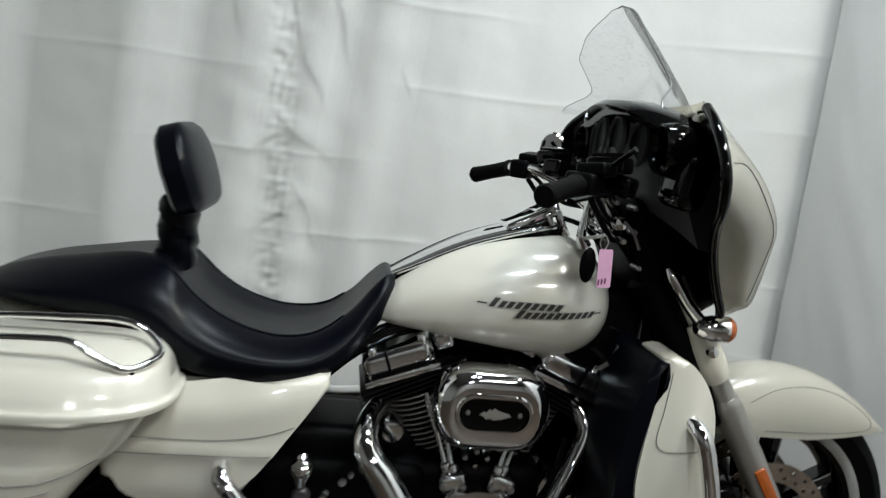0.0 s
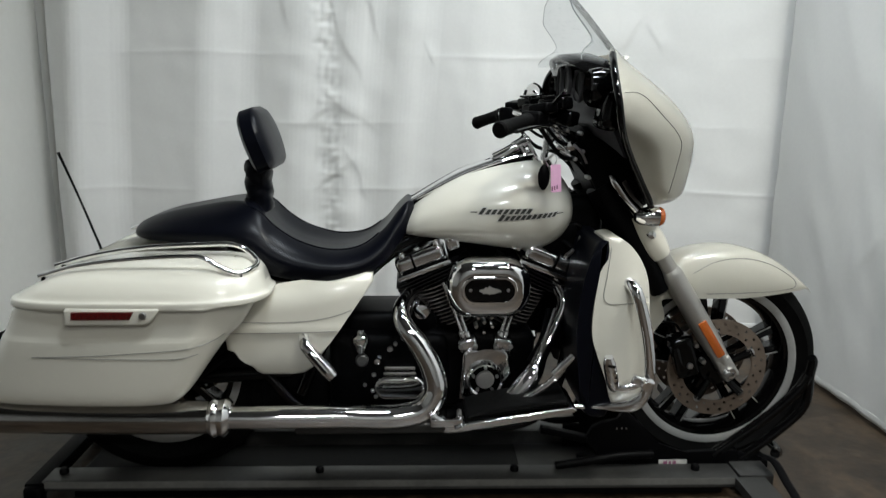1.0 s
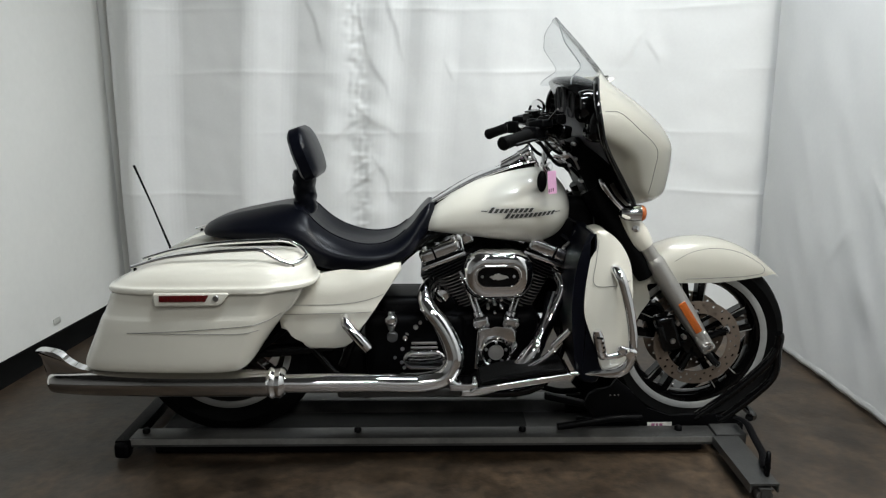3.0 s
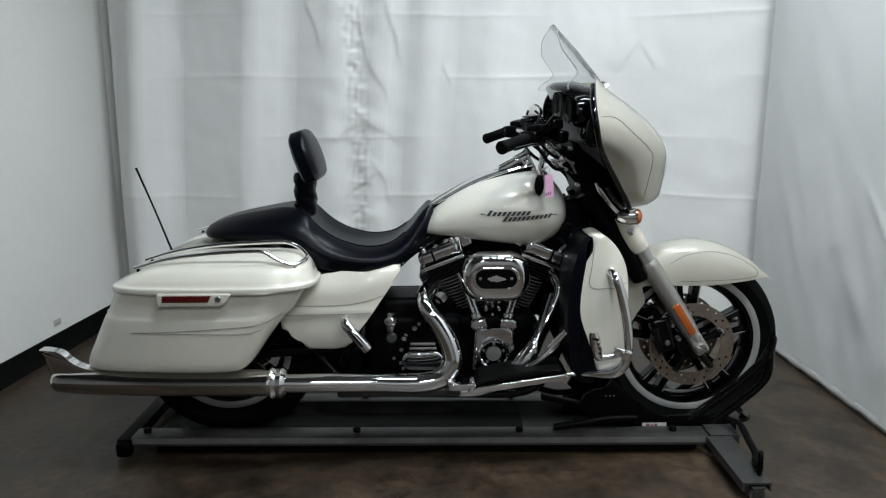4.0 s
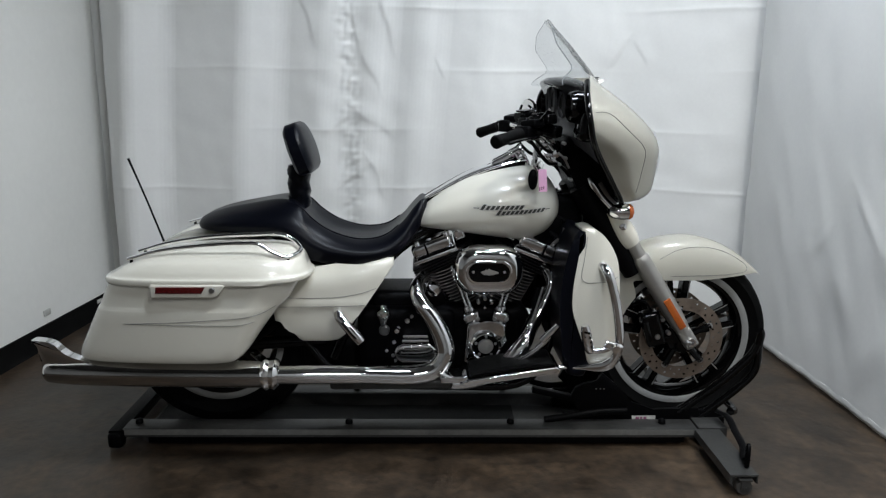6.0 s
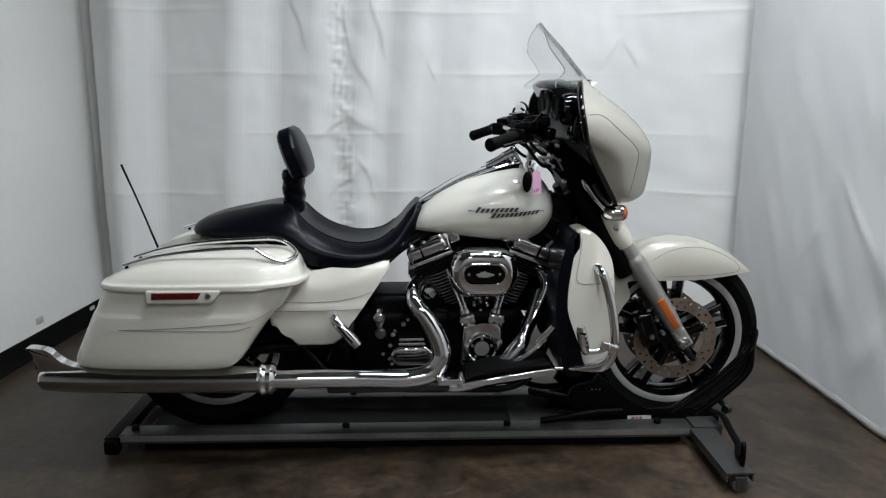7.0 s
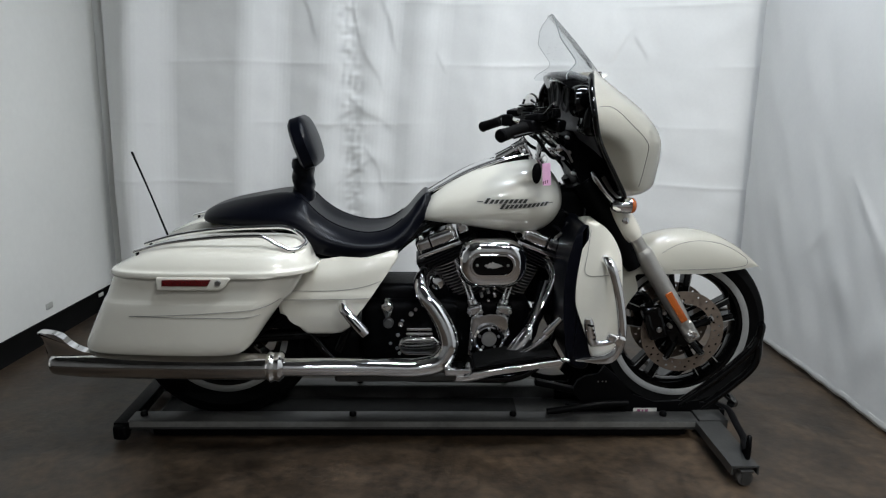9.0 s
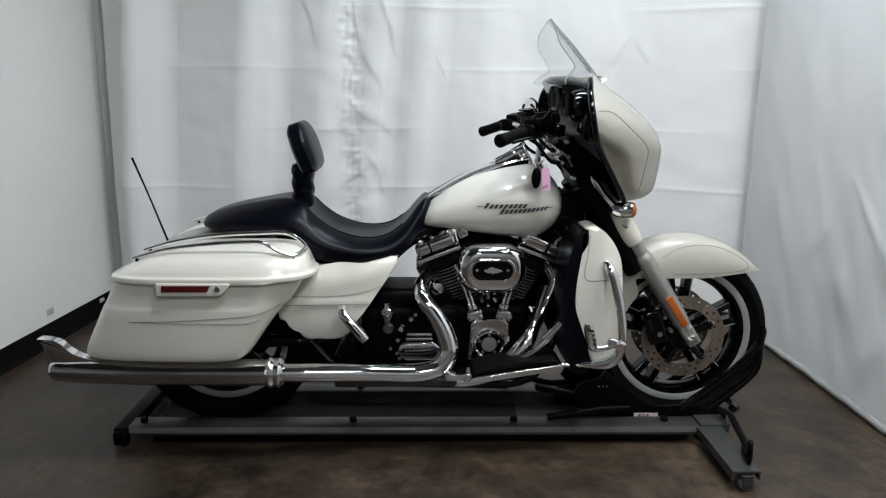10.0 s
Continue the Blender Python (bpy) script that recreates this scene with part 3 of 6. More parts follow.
def wheel(c, width, rim_w, rr, discs):
    """A cast wheel: tyre, rim with machined lip, paired spokes, hub, discs."""
    R = 0.320
    h = width / 2
    bm = bmesh.new()
    q = rr + 0.008
    prof = [(rr - 0.016, -rim_w), (q, -rim_w - 0.006), (q + (R - q) * 0.4, -h), (0.302, -h * 0.86), (0.313, -h * 0.6), (R, -h * 0.25), (R, h * 0.25), (0.313, h * 0.6), (0.302, h * 0.86),
            (q + (R - q) * 0.4, h), (q, rim_w + 0.006), (rr - 0.016, rim_w)]
    lathe(bm, prof, c, "y", 72, close=True)
    tyre = part("tyre", bm, RUBBER, bike, "black road tyre")
    bm = bmesh.new()
    lathe(bm, [(rr - 0.002, -rim_w), (rr - 0.029, -rim_w + 0.004), (rr - 0.039, -rim_w * 0.5), (rr - 0.042, 0), (rr - 0.039, rim_w * 0.5), (rr - 0.029, rim_w - 0.004), (rr - 0.002, rim_w), (rr - 0.014, rim_w * 0.5), (rr - 0.014, -rim_w * 0.5)], c, "y", 72, close=True)
    rim = part("rim", bm, BLACK, bike, "gloss black cast rim")
    for s in (-1, 1):
        bm = bmesh.new()
        lathe(bm, [(rr + 0.003, s * (rim_w + 0.0012)), (rr + 0.004, s * (rim_w + 0.006)), (rr - 0.008, s * (rim_w + 0.007)), (rr - 0.018, s * (rim_w + 0.002)), (rr - 0.015, s * rim_w * 0.9)], c, "y", 72, close=True)
        part("rim_lip", bm, LIP, rim, "bright machined rim lip")
    for k in range(5):
        a0 = 2 * math.pi * (k / 5) + 0.36
        for s in (-0.13, 0.13):
            bm = bmesh.new()
            b2 = bmesh.new()
            bmesh.ops.create_cube(b2, size=1)
            bmesh.ops.scale(b2, vec=(rr - 0.066, rim_w * 1.0, 0.024), verts=b2.verts)
            bmesh.ops.bevel(b2, geom=list(b2.edges), offset=0.004, segments=2, affect="EDGES")
            for v in b2.verts:
                v.co.z *= 1.0 + 0.25 * (v.co.x / 0.1)
            m = Matrix.Translation(c) @ Matrix.Rotation(-(a0 + s), 4, "Y") @ Matrix.Translation((rr / 2, 0, s * 0.05))
            bmesh.ops.transform(b2, matrix=m, verts=b2.verts)
            add(bm, b2)
            sp = part("spoke", bm, BLACK, rim)
            for side in (-1, 1):
                b2 = bmesh.new()
                bmesh.ops.create_cube(b2, size=1)
                bmesh.ops.scale(b2, vec=((rr - 0.066) * 0.52, 0.0014, 0.0035), verts=b2.verts)
                m2 = Matrix.Translation(c) @ Matrix.Rotation(-(a0 + s), 4, "Y") @ Matrix.Translation((rr * 0.70, side * (rim_w * 0.5 + 0.0002), s * 0.05 + math.copysign(0.0095, s)))
                bmesh.ops.transform(b2, matrix=m2, verts=b2.verts)
                part("spoke_edge", b2, LIP, rim, "bright machined spoke edge")
    bm = bmesh.new()
    lathe(bm, [(0.02, -0.075), (0.05, -0.07), (0.055, -0.05), (0.045, -0.03), (0.045, 0.03), (0.055, 0.05), (0.05, 0.07), (0.02, 0.075)], c, "y", 32)
    part("hub", bm, BLACK, rim)
    for s in discs:
        y = s * 0.066
        bm = bmesh.new()
        n, r0, r1 = 96, 0.106, 0.150
        for off in (-0.0025, 0.0025):
            rows = []
            for r in (r0, 0.114, 0.122, 0.132, 0.140, r1):
                rows.append([bm.verts.new((c.x + r * math.cos(2 * math.pi * i / n), c.y + y + off, c.z + r * math.sin(2 * math.pi * i / n))) for i in range(n)])
            for j, (p, q) in enumerate(zip(rows, rows[1:])):
                for i in range(n):
                    if j in (1, 3) and (i + (2 if j == 3 else 0)) % 4 == 0:
                        continue
                    k = (i + 1) % n
                    bm.faces.new((p[i], p[k], q[k], q[i]))
        lathe(bm, [(r1, -0.0025), (r1, 0.0025), (r1 - 0.001, 0.0)], c + Vector((0, y, 0)), "y", 96, close=True)
        disc = part("brake_disc", bm, DISC, bike, "drilled steel brake disc")
        bm = bmesh.new()
        for k in range(5):
            a = 2 * math.pi * k / 5 + 0.45
            rod(bm, c + Vector((0.045 * math.cos(a), y, 0.045 * math.sin(a))), c + Vector((0.112 * math.cos(a), y, 0.112 * math.sin(a))), 0.011, 8, 0.014)
        part("disc_carrier", bm, BLACK, disc)
        for k in range(5):
            a = 2 * math.pi * k / 5 + 0.45
            bm = bmesh.new()
            q = c + Vector((0.108 * math.cos(a), y, 0.108 * math.sin(a)))
            lathe(bm, [(0.002, s * 0.012), (0.006, s * 0.012), (0.007, s * 0.006), (0.013, s * 0.005), (0.013, s * 0.001)], q, "y", 14)
            part("disc_bolt", bm, ALLOY, disc)


wheel(FW, 0.130, 0.046, 0.247, (-1, 1))
wheel(RW, 0.170, 0.062, 0.219, (1,))


# rear fender: a rounded blade over the wheel
def fender(c, r, half, a0, a1, cut):
    bm = bmesh.new()
    rings = []
    for a in np.linspace(radians(a0), radians(a1), 40):
        ring = []
        for s in np.linspace(-1, 1, 21):
            ang = s * 1.45
            rr = r - half * 0.55 * (1 - math.cos(ang)) - 0.05 * max(abs(s) - 0.72, 0) / 0.28
            p = Vector((c.x + rr * math.cos(a), c.y + half * math.sin(ang) / math.sin(1.45), c.z + rr * math.sin(a)))
            if math.cos(a) > -0.35:
                p.z = max(p.z, cut) if abs(s) > 0.2 else p.z
            ring.append(p)
        rings.append(ring)
    skin(bm, rings, closed=False)
    geom = bmesh.ops.solidify(bm, geom=list(bm.faces), thickness=0.003)
    return bm


def front_fender():
    """A deep fender: rounded crown, and sides that end in one nearly level edge drawn out to a tip."""
    bm = bmesh.new()
    rings = []
    for a in np.linspace(radians(40.5), radians(184), 48):
        r = 0.366 - 0.012 * max(math.cos(a), 0)
        top = Vector((FW.x + r * math.cos(a), 0, FW.z + r * math.sin(a)))
        level = 0.562 + 0.020 * max(top.x - 0.85, 0) / 0.2
        k = min(max((math.degrees(a) - 118) / 22, 0), 1)
        k = k * k * (3 - 2 * k)
        back = Vector((FW.x + (r - 0.125) * math.cos(a), 0, FW.z + (r - 0.125) * math.sin(a)))
        low = Vector((top.x, 0, min(level, top.z - 0.008))).lerp(back, k)
        half = 0.092 * (1 - 0.45 * (max(top.x - 0.80, 0) / 0.27) ** 3)
        ring = []
        for t in np.linspace(-1, 1, 25):
            c, sn = power(math.cos(t * math.pi / 2), 2.5), power(math.sin(t * math.pi / 2), 2.5)
            p = low.lerp(top, c)
            ring.append((p.x, half * sn, p.z))
        rings.append(ring)
    skin(bm, rings, closed=False)
    bmesh.ops.solidify(bm, geom=list(bm.faces), thickness=0.003)
    return bm


ff = part("front_fender", front_fender(), WHITE, bike, "pearl white front fender")
bm = bmesh.new()
tr = tree_of(ff)
lay(bm, tr, [(0.70, 0.635), (0.76, 0.664), (0.84, 0.675), (0.92, 0.661), (0.98, 0.632), (1.012, 0.606), (1.010, 0.592), (0.97, 0.584), (0.86, 0.579), (0.74, 0.576)], 0.0009, 8)
part("pinstripe", bm, STRIPE, ff, "thin grey pinstripe")
rf = part("rear_fender", fender(RW, 0.385, 0.115, 15, 205, 0.0), WHITE, bike, "pearl white rear fender")

# forks
for s in (-1, 1):
    y = s * 0.112
    top, low = Vector((0.455, y, 0.90)), Vector((0.812, y, 0.352))
    d = (low - top).normalized()
    bm = bmesh.new()
    rod(bm, top, low - d * 0.20, 0.0245, 24)
    fork = part("fork", bm, FORKTUBE, bike, "silver fork leg")
    bm = bmesh.new()
    tube(bm, [low - d * 0.36, low - d * 0.345, low - d * 0.33, low - d * 0.10, low - d * 0.05, low - d * 0.02], [0.026, 0.031, 0.031, 0.030, 0.025, 0.022], 24, 2)
    box(bm, low - d * 0.012, (0.078, 0.044, 0.048), 0.012, (0, math.degrees(math.atan2(-d.z, d.x)), 0), 4)
    part("slider", bm, FORKTUBE, fork)
    bm = bmesh.new()
    lathe(bm, [(0.004, s * 0.022), (0.008, s * 0.023), (0.009, s * 0.031), (0.015, s * 0.031), (0.017, s * 0.018)], low, "y", 18)
    part("axle_nut", bm, CHROME, fork, "chrome axle nut")
    bm = bmesh.new()
    mid = low - d * 0.125
    ang = math.degrees(math.atan2(-d.z, d.x))
    box(bm, mid + Vector((0, s * 0.031, 0)), (0.122, 0.010, 0.026), 0.004, (0, ang, 0))
    part("fork_reflector", bm, AMBER, fork, "orange side reflector")
    # caliper behind the leg
    bm = bmesh.new()
    box(bm, (0.692, s * 0.073, 0.385), (0.066, 0.066, 0.125), 0.014, (0, -16, 0), 3)
    box(bm, (0.668, s * 0.095, 0.375), (0.022, 0.036, 0.085), 0.008, (0, -16, 0))
    cal = part("brake_caliper", bm, BLACK, bike, "gloss black brake caliper")
    for bx, bz, br in ((0.703, 0.362, 0.010), (0.717, 0.425, 0.008), (0.742, 0.375, 0.008)):
        bm = bmesh.new()
        lathe(bm, [(0.003, s * 0.112), (br * 0.8, s * 0.112), (br, s * 0.108), (br, s * 0.09)], (bx, 0, bz), "y", 14)
        part("caliper_bolt", bm, ALLOY, cal)
    bm = bmesh.new()
    tube(bm, [(0.683, s * 0.085, 0.45), (0.655, s * 0.09, 0.485), (0.61, s * 0.085, 0.495), (0.56, s * 0.07, 0.52)], 0.004, 8)
    part("brake_hose", bm, SATIN, bike)

# upper fork cowls, in body colour, with the turn signals
for s in (-1, 1):
    bm = bmesh.new()
    tube(bm, [(0.508, s * 0.115, 0.812), (0.535, s * 0.118, 0.772), (0.568, s * 0.118, 0.722), (0.585, s * 0.116, 0.697)], [0.030, 0.036, 0.036, 0.030], 20, 4)
    part("fork_cowl", bm, WHITE, bike, "pearl white fork cowl")
    # Added black tube fills the dark band beside the fork leg.
    bm = bmesh.new()
    tube(bm, [(0.405, s * 0.095, 0.890), (0.44, s * 0.098, 0.84), (0.52, s * 0.10, 0.715), (0.600, s * 0.098, 0.590)], [0.040, 0.044, 0.042, 0.030], 18, 3)
    part("fork_side_fill", bm, SATIN, bike, "added satin black tube beside the fork leg")
    bm = bmesh.new()
    tube(bm, [(0.418, s * 0.158, 0.925), (0.430, s * 0.162, 0.908), (0.462, s * 0.170, 0.862), (0.500, s * 0.180, 0.822)], [0.006, 0.0125, 0.0115, 0.014], 14)
    part("signal_arm", bm, CHROME, bike, "chrome signal bracket")
    bm = bmesh.new()
    lathe(bm, [(0.004, -0.040), (0.014, -0.037), (0.022, -0.024), (0.026, -0.004), (0.027, 0.018), (0.027, 0.024), (0.02, 0.024)], (0.520, s * 0.185, 0.818), "x", 28)
    rod(bm, (0.512, s * 0.125, 0.812), (0.512, s * 0.165, 0.816), 0.009, 12)
    sig = part("turn_signal", bm, CHROME, bike, "chrome bullet turn signal")
    bm = bmesh.new()
    lathe(bm, [(0.026, 0.0245), (0.0262, 0.030), (0.022, 0.038), (0.012, 0.043), (0.002, 0.044)], (0.520, s * 0.185, 0.818), "x", 28)
    part("lens", bm, AMBER, sig, "orange lens")
    bm = bmesh.new()
    lathe(bm, [(0.003, -0.012), (0.011, -0.010), (0.012, 0.0), (0.009, 0.004)], (0.537, s * 0.165, 0.765), "y", 16)
    part("cowl_bolt", bm, CHROME, bike)

# ---- batwing fairing ----
FAIR = [(0.850, 0.522, 0.640, 0.225), (0.868, 0.511, 0.664, 0.250), (0.905, 0.487, 0.674, 0.280), (0.96, 0.447, 0.680, 0.325), (1.02, 0.400, 0.680, 0.380), (1.07, 0.365, 0.652, 0.425),
        (1.12, 0.351, 0.603, 0.440), (1.166, 0.348, 0.543, 0.415), (1.215, 0.360, 0.470, 0.340), (1.243, 0.385, 0.436, 0.245)]


def shell(levels, inset, n=101):
    rings = []
    for z, xr, xf, w in curve_pts(levels, 6):
        w, xf = w - inset, xf - inset
        r = []
        for t in np.linspace(-1, 1, n):
            u = math.copysign(1 - (1 - abs(t)) ** 1.5, t)
            x = xr + (xf - xr) * (1 - abs(u) ** 1.85) ** 0.88
            # sunken cheek behind the headlight
            edge_x = float(np.interp(z, [0.85, 0.87, 0.90, 0.955, 1.0, 1.03, 1.06, 1.08], [0.590, 0.545, 0.512, 0.488, 0.466, 0.430, 0.375, 0.34]))
            k = float(np.interp(z, [0.85, 0.89, 0.94, 0.986, 1.03, 1.07, 1.09], [0.020, 0.045, 0.050, 0.042, 0.026, 0.008, 0.0])) / (1 + math.exp(max(min((x - edge_x) / 0.011, 50), -50)))
            r.append((x, (w - k) * u, z))
        rings.append(r)
    return rings


bm = bmesh.new()
rings = shell(FAIR, 0)
skin(bm, rings, closed=False)
bmesh.ops.solidify(bm, geom=list(bm.faces), thickness=0.004)
fairing = part("batwing_fairing", bm, WHITE, bike, "pearl white batwing front fairing", 50)
tr = tree_of(fairing)
bm = bmesh.new()
lay(bm, tr, [(0.362, 1.139), (0.399, 1.139), (0.425, 1.130), (0.485, 1.088), (0.558, 1.034), (0.572, 1.012), (0.566, 0.944), (0.556, 0.885)], 0.0008, 8)
part("pinstripe", bm, STRIPE, fairing, "thin grey pinstripe")
bm = bmesh.new()
lathe(bm, [(0.005, 0.012), (0.055, 0.012), (0.085, 0.0), (0.095, -0.02)], (0.668, 0, 0.985), "x", 32)
part("headlight", bm, CHROME, bike, "round chrome headlight")

# inner fairing: black liner, dash, gauges, speakers
bm = bmesh.new()
skin(bm, shell([(z, xr - 0.004, xr + (xf - xr) * 0.55, w) for z, xr, xf, w in FAIR[:-1]], 0.012), closed=False)
bmesh.ops.solidify(bm, geom=list(bm.faces), thickness=0.004)
part("inner_fairing", bm, BLACK, bike, "gloss black inner fairing", 50)
edge = [Vector(r[0]) for r in rings]
for s in (1, -1):
    bm = bmesh.new()
    tube(bm, [(p.x - 0.006, p.y * s, p.z) for p in edge[::5]], 0.009, 10, 3)
    part("fairing_edge_trim", bm, BLACK, bike, "gloss black fairing edge trim")
bm = bmesh.new()
pts = []
for y in np.linspace(-0.255, 0.255, 13):
    q = 1 - (y / 0.29) ** 2
    pts.append((0.415 - 0.09 * q, y, 1.135 + 0.100 * q ** 0.75))
rings2 = []
for p in pts:
    x, y, z = p
    rings2.append([(x - 0.03, y, z - 0.02), (x - 0.045, y, z - 0.005), (x - 0.03, y, z + 0.006), (x + 0.03, y, z + 0.012), (x + 0.055, y, z + 0.004), (x + 0.055, y, z - 0.02), (x + 0.03, y, z - 0.05)])
skin(bm, rings2)
part("dash_hood", bm, BLACK, bike, "gloss black dash hood")
bm = bmesh.new()
rings2 = []
for p in pts:
    x, y, z = p
    rings2.append([(x + 0.0, y * 0.99, z - 0.015), (x - 0.015, y * 0.99, z - 0.10), (x + 0.03, y * 0.97, z - 0.19), (x + 0.08, y * 0.95, z - 0.20), (x + 0.06, y * 0.99, z - 0.015)])
skin(bm, rings2)
dash = part("dash", bm, DASH, bike, "satin black instrument dash")
for y, r, z in ((-0.125, 0.033, 1.155), (-0.045, 0.036, 1.162), (0.04, 0.036, 1.162), (0.12, 0.033, 1.155)):
    q = 1 - (y / 0.29) ** 2
    x = 0.415 - 0.09 * q - 0.010
    bm = bmesh.new()
    lathe(bm, [(0.001, -0.003), (r * 0.82, -0.003), (r * 0.86, -0.004), (r, -0.002), (r, 0.02)], (0, 0, 0), "x", 28)
    bmesh.ops.transform(bm, matrix=Matrix.Translation((x, y, z)) @ Matrix.Diagonal((1, 1, 1.25, 1)) @ Matrix.Rotation(radians(-0.7 * y * 100), 4, "Z"), verts=bm.verts)
    # Flat black disc paints the shaded depth of the gauge well.
    g = part("gauge", bm, GAUGE, dash, "gauge well, its shaded depth painted flat black")
    bm = bmesh.new()
    lathe(bm, [(r * 0.92, -0.002), (r * 0.98, -0.009), (r * 1.05, -0.007), (r * 1.08, 0.0)], (0, 0, 0), "x", 28, close=True)
    bmesh.ops.transform(bm, matrix=Matrix.Translation((x, y, z)) @ Matrix.Diagonal((1, 1, 1.25, 1)) @ Matrix.Rotation(radians(-0.7 * y * 100), 4, "Z"), verts=bm.verts)
    part("bezel", bm, DASH, dash, "satin grey gauge bezel")
for s in (-1, 1):
    bm = bmesh.new()
    lathe(bm, [(0.030, 0.016), (0.036, -0.026), (0.041, -0.034), (0.046, -0.030), (0.050, -0.01), (0.048, 0.02), (0.038, 0.06)], (0.360, s * 0.222, 1.150), "x", 32)
    sp = part("speaker_pod", bm, BLACK, bike, "round black speaker pod")
    bm = bmesh.new()
    lathe(bm, [(0.002, -0.006), (0.032, -0.005), (0.033, 0.01)], (0.360, s * 0.222, 1.150), "x", 28)
    part("speaker_grille", bm, GAUGE, sp, "black speaker grille")
    bm = bmesh.new()
    box(bm, (0.380, s * 0.245, 1.095), (0.060, 0.10, 0.10), 0.030, (0, 12, 0), 4)
    part("glove_pod", bm, BLACK, bike, "gloss black rounded glove pod")
# added leg-side black fill between fairing and forks, standing for dark clutter
bm = bmesh.new()
plate(bm, [(0.44, 1.06), (0.47, 0.97), (0.54, 0.87), (0.56, 0.85), (0.53, 0.83), (0.42, 0.80), (0.395, 0.87), (0.365, 0.93), (0.335, 0.985), (0.345, 1.05)], -0.13, 0.13, 0.045, 5)
box(bm, (0.365, 0, 0.785), (0.13, 0.16, 0.145), 0.03, None, 3)
part("headstock_fill", bm, SATIN, bike, "satin black fill standing for the headstock clutter")

# windscreen: a thin smoked sheet, bowed forward, with wavy sides
SCREEN_Z = [1.215, 1.228, 1.243, 1.258, 1.273, 1.295, 1.340, 1.385, 1.405, 1.417, 1.424]
SCREEN_W = [0.290, 0.283, 0.262, 0.228, 0.208, 0.205, 0.200, 0.150, 0.105, 0.062, 0.018]


def screen_at(y, z):
    return (float(np.interp(z, [1.215, 1.26, 1.34, 1.413, 1.425], [0.472, 0.440, 0.371, 0.300, 0.288])) - 2.15 * y * y, y, z)


bm = bmesh.new()
rows = []
for t in np.linspace(0, 1, 49):
    z = 1.215 + 0.209 * (1 - (1 - t) ** 1.5)
    w = sum(float(np.interp(z + o, SCREEN_Z, SCREEN_W)) for o in (-0.006, 0, 0.006)) / 3
    rows.append([screen_at(u * w, z) for u in np.linspace(-1, 1, 31)])
rim = [r[0] for r in rows] + list(rows[-1][1:-1]) + [r[-1] for r in reversed(rows)]
skin(bm, rows, closed=False)
bmesh.ops.solidify(bm, geom=list(bm.faces), thickness=0.0032)
screen = part("windscreen", bm, SMOKE, bike, "short clear grey windscreen with wavy sides", 60)
screen.visible_shadow = False
# Dark tubes draw the edge's refraction in colour, thinner on the far side.
for k, r in ((0, 0.0017), (1, 0.0007)):
    half_rim = rim[:len(rim) // 2 + 1] if k == 0 else rim[len(rim) // 2:]
    part("screen_edge", tube(bmesh.new(), half_rim[::2], r, 6, 1), SCREENEDGE, screen, "dark line drawing refraction at the screen edge")
for y in (-0.19, 0, 0.19):
    bm = bmesh.new()
    x = 0.458 - 1.35 * y * y
    z = 1.235 - 0.42 * y * y
    lathe(bm, [(0.003, -0.004), (0.009, -0.002), (0.010, 0.003), (0.006, 0.006)], (x + 0.006, y, z + 0.004), "z", 14)
    part("screen_screw", bm, SATIN, bike, "black screen screw")
bm = bmesh.new()
strip = []
for y in np.linspace(-0.25, 0.25, 15):
    strip.append((0.468 - 1.4 * y * y, y, 1.236 - 0.42 * y * y))
tube(bm, strip, 0.012, 10, 2, flat=0.5)
part("screen_trim", bm, WHITE, bike, "pearl white strip under the windscreen")

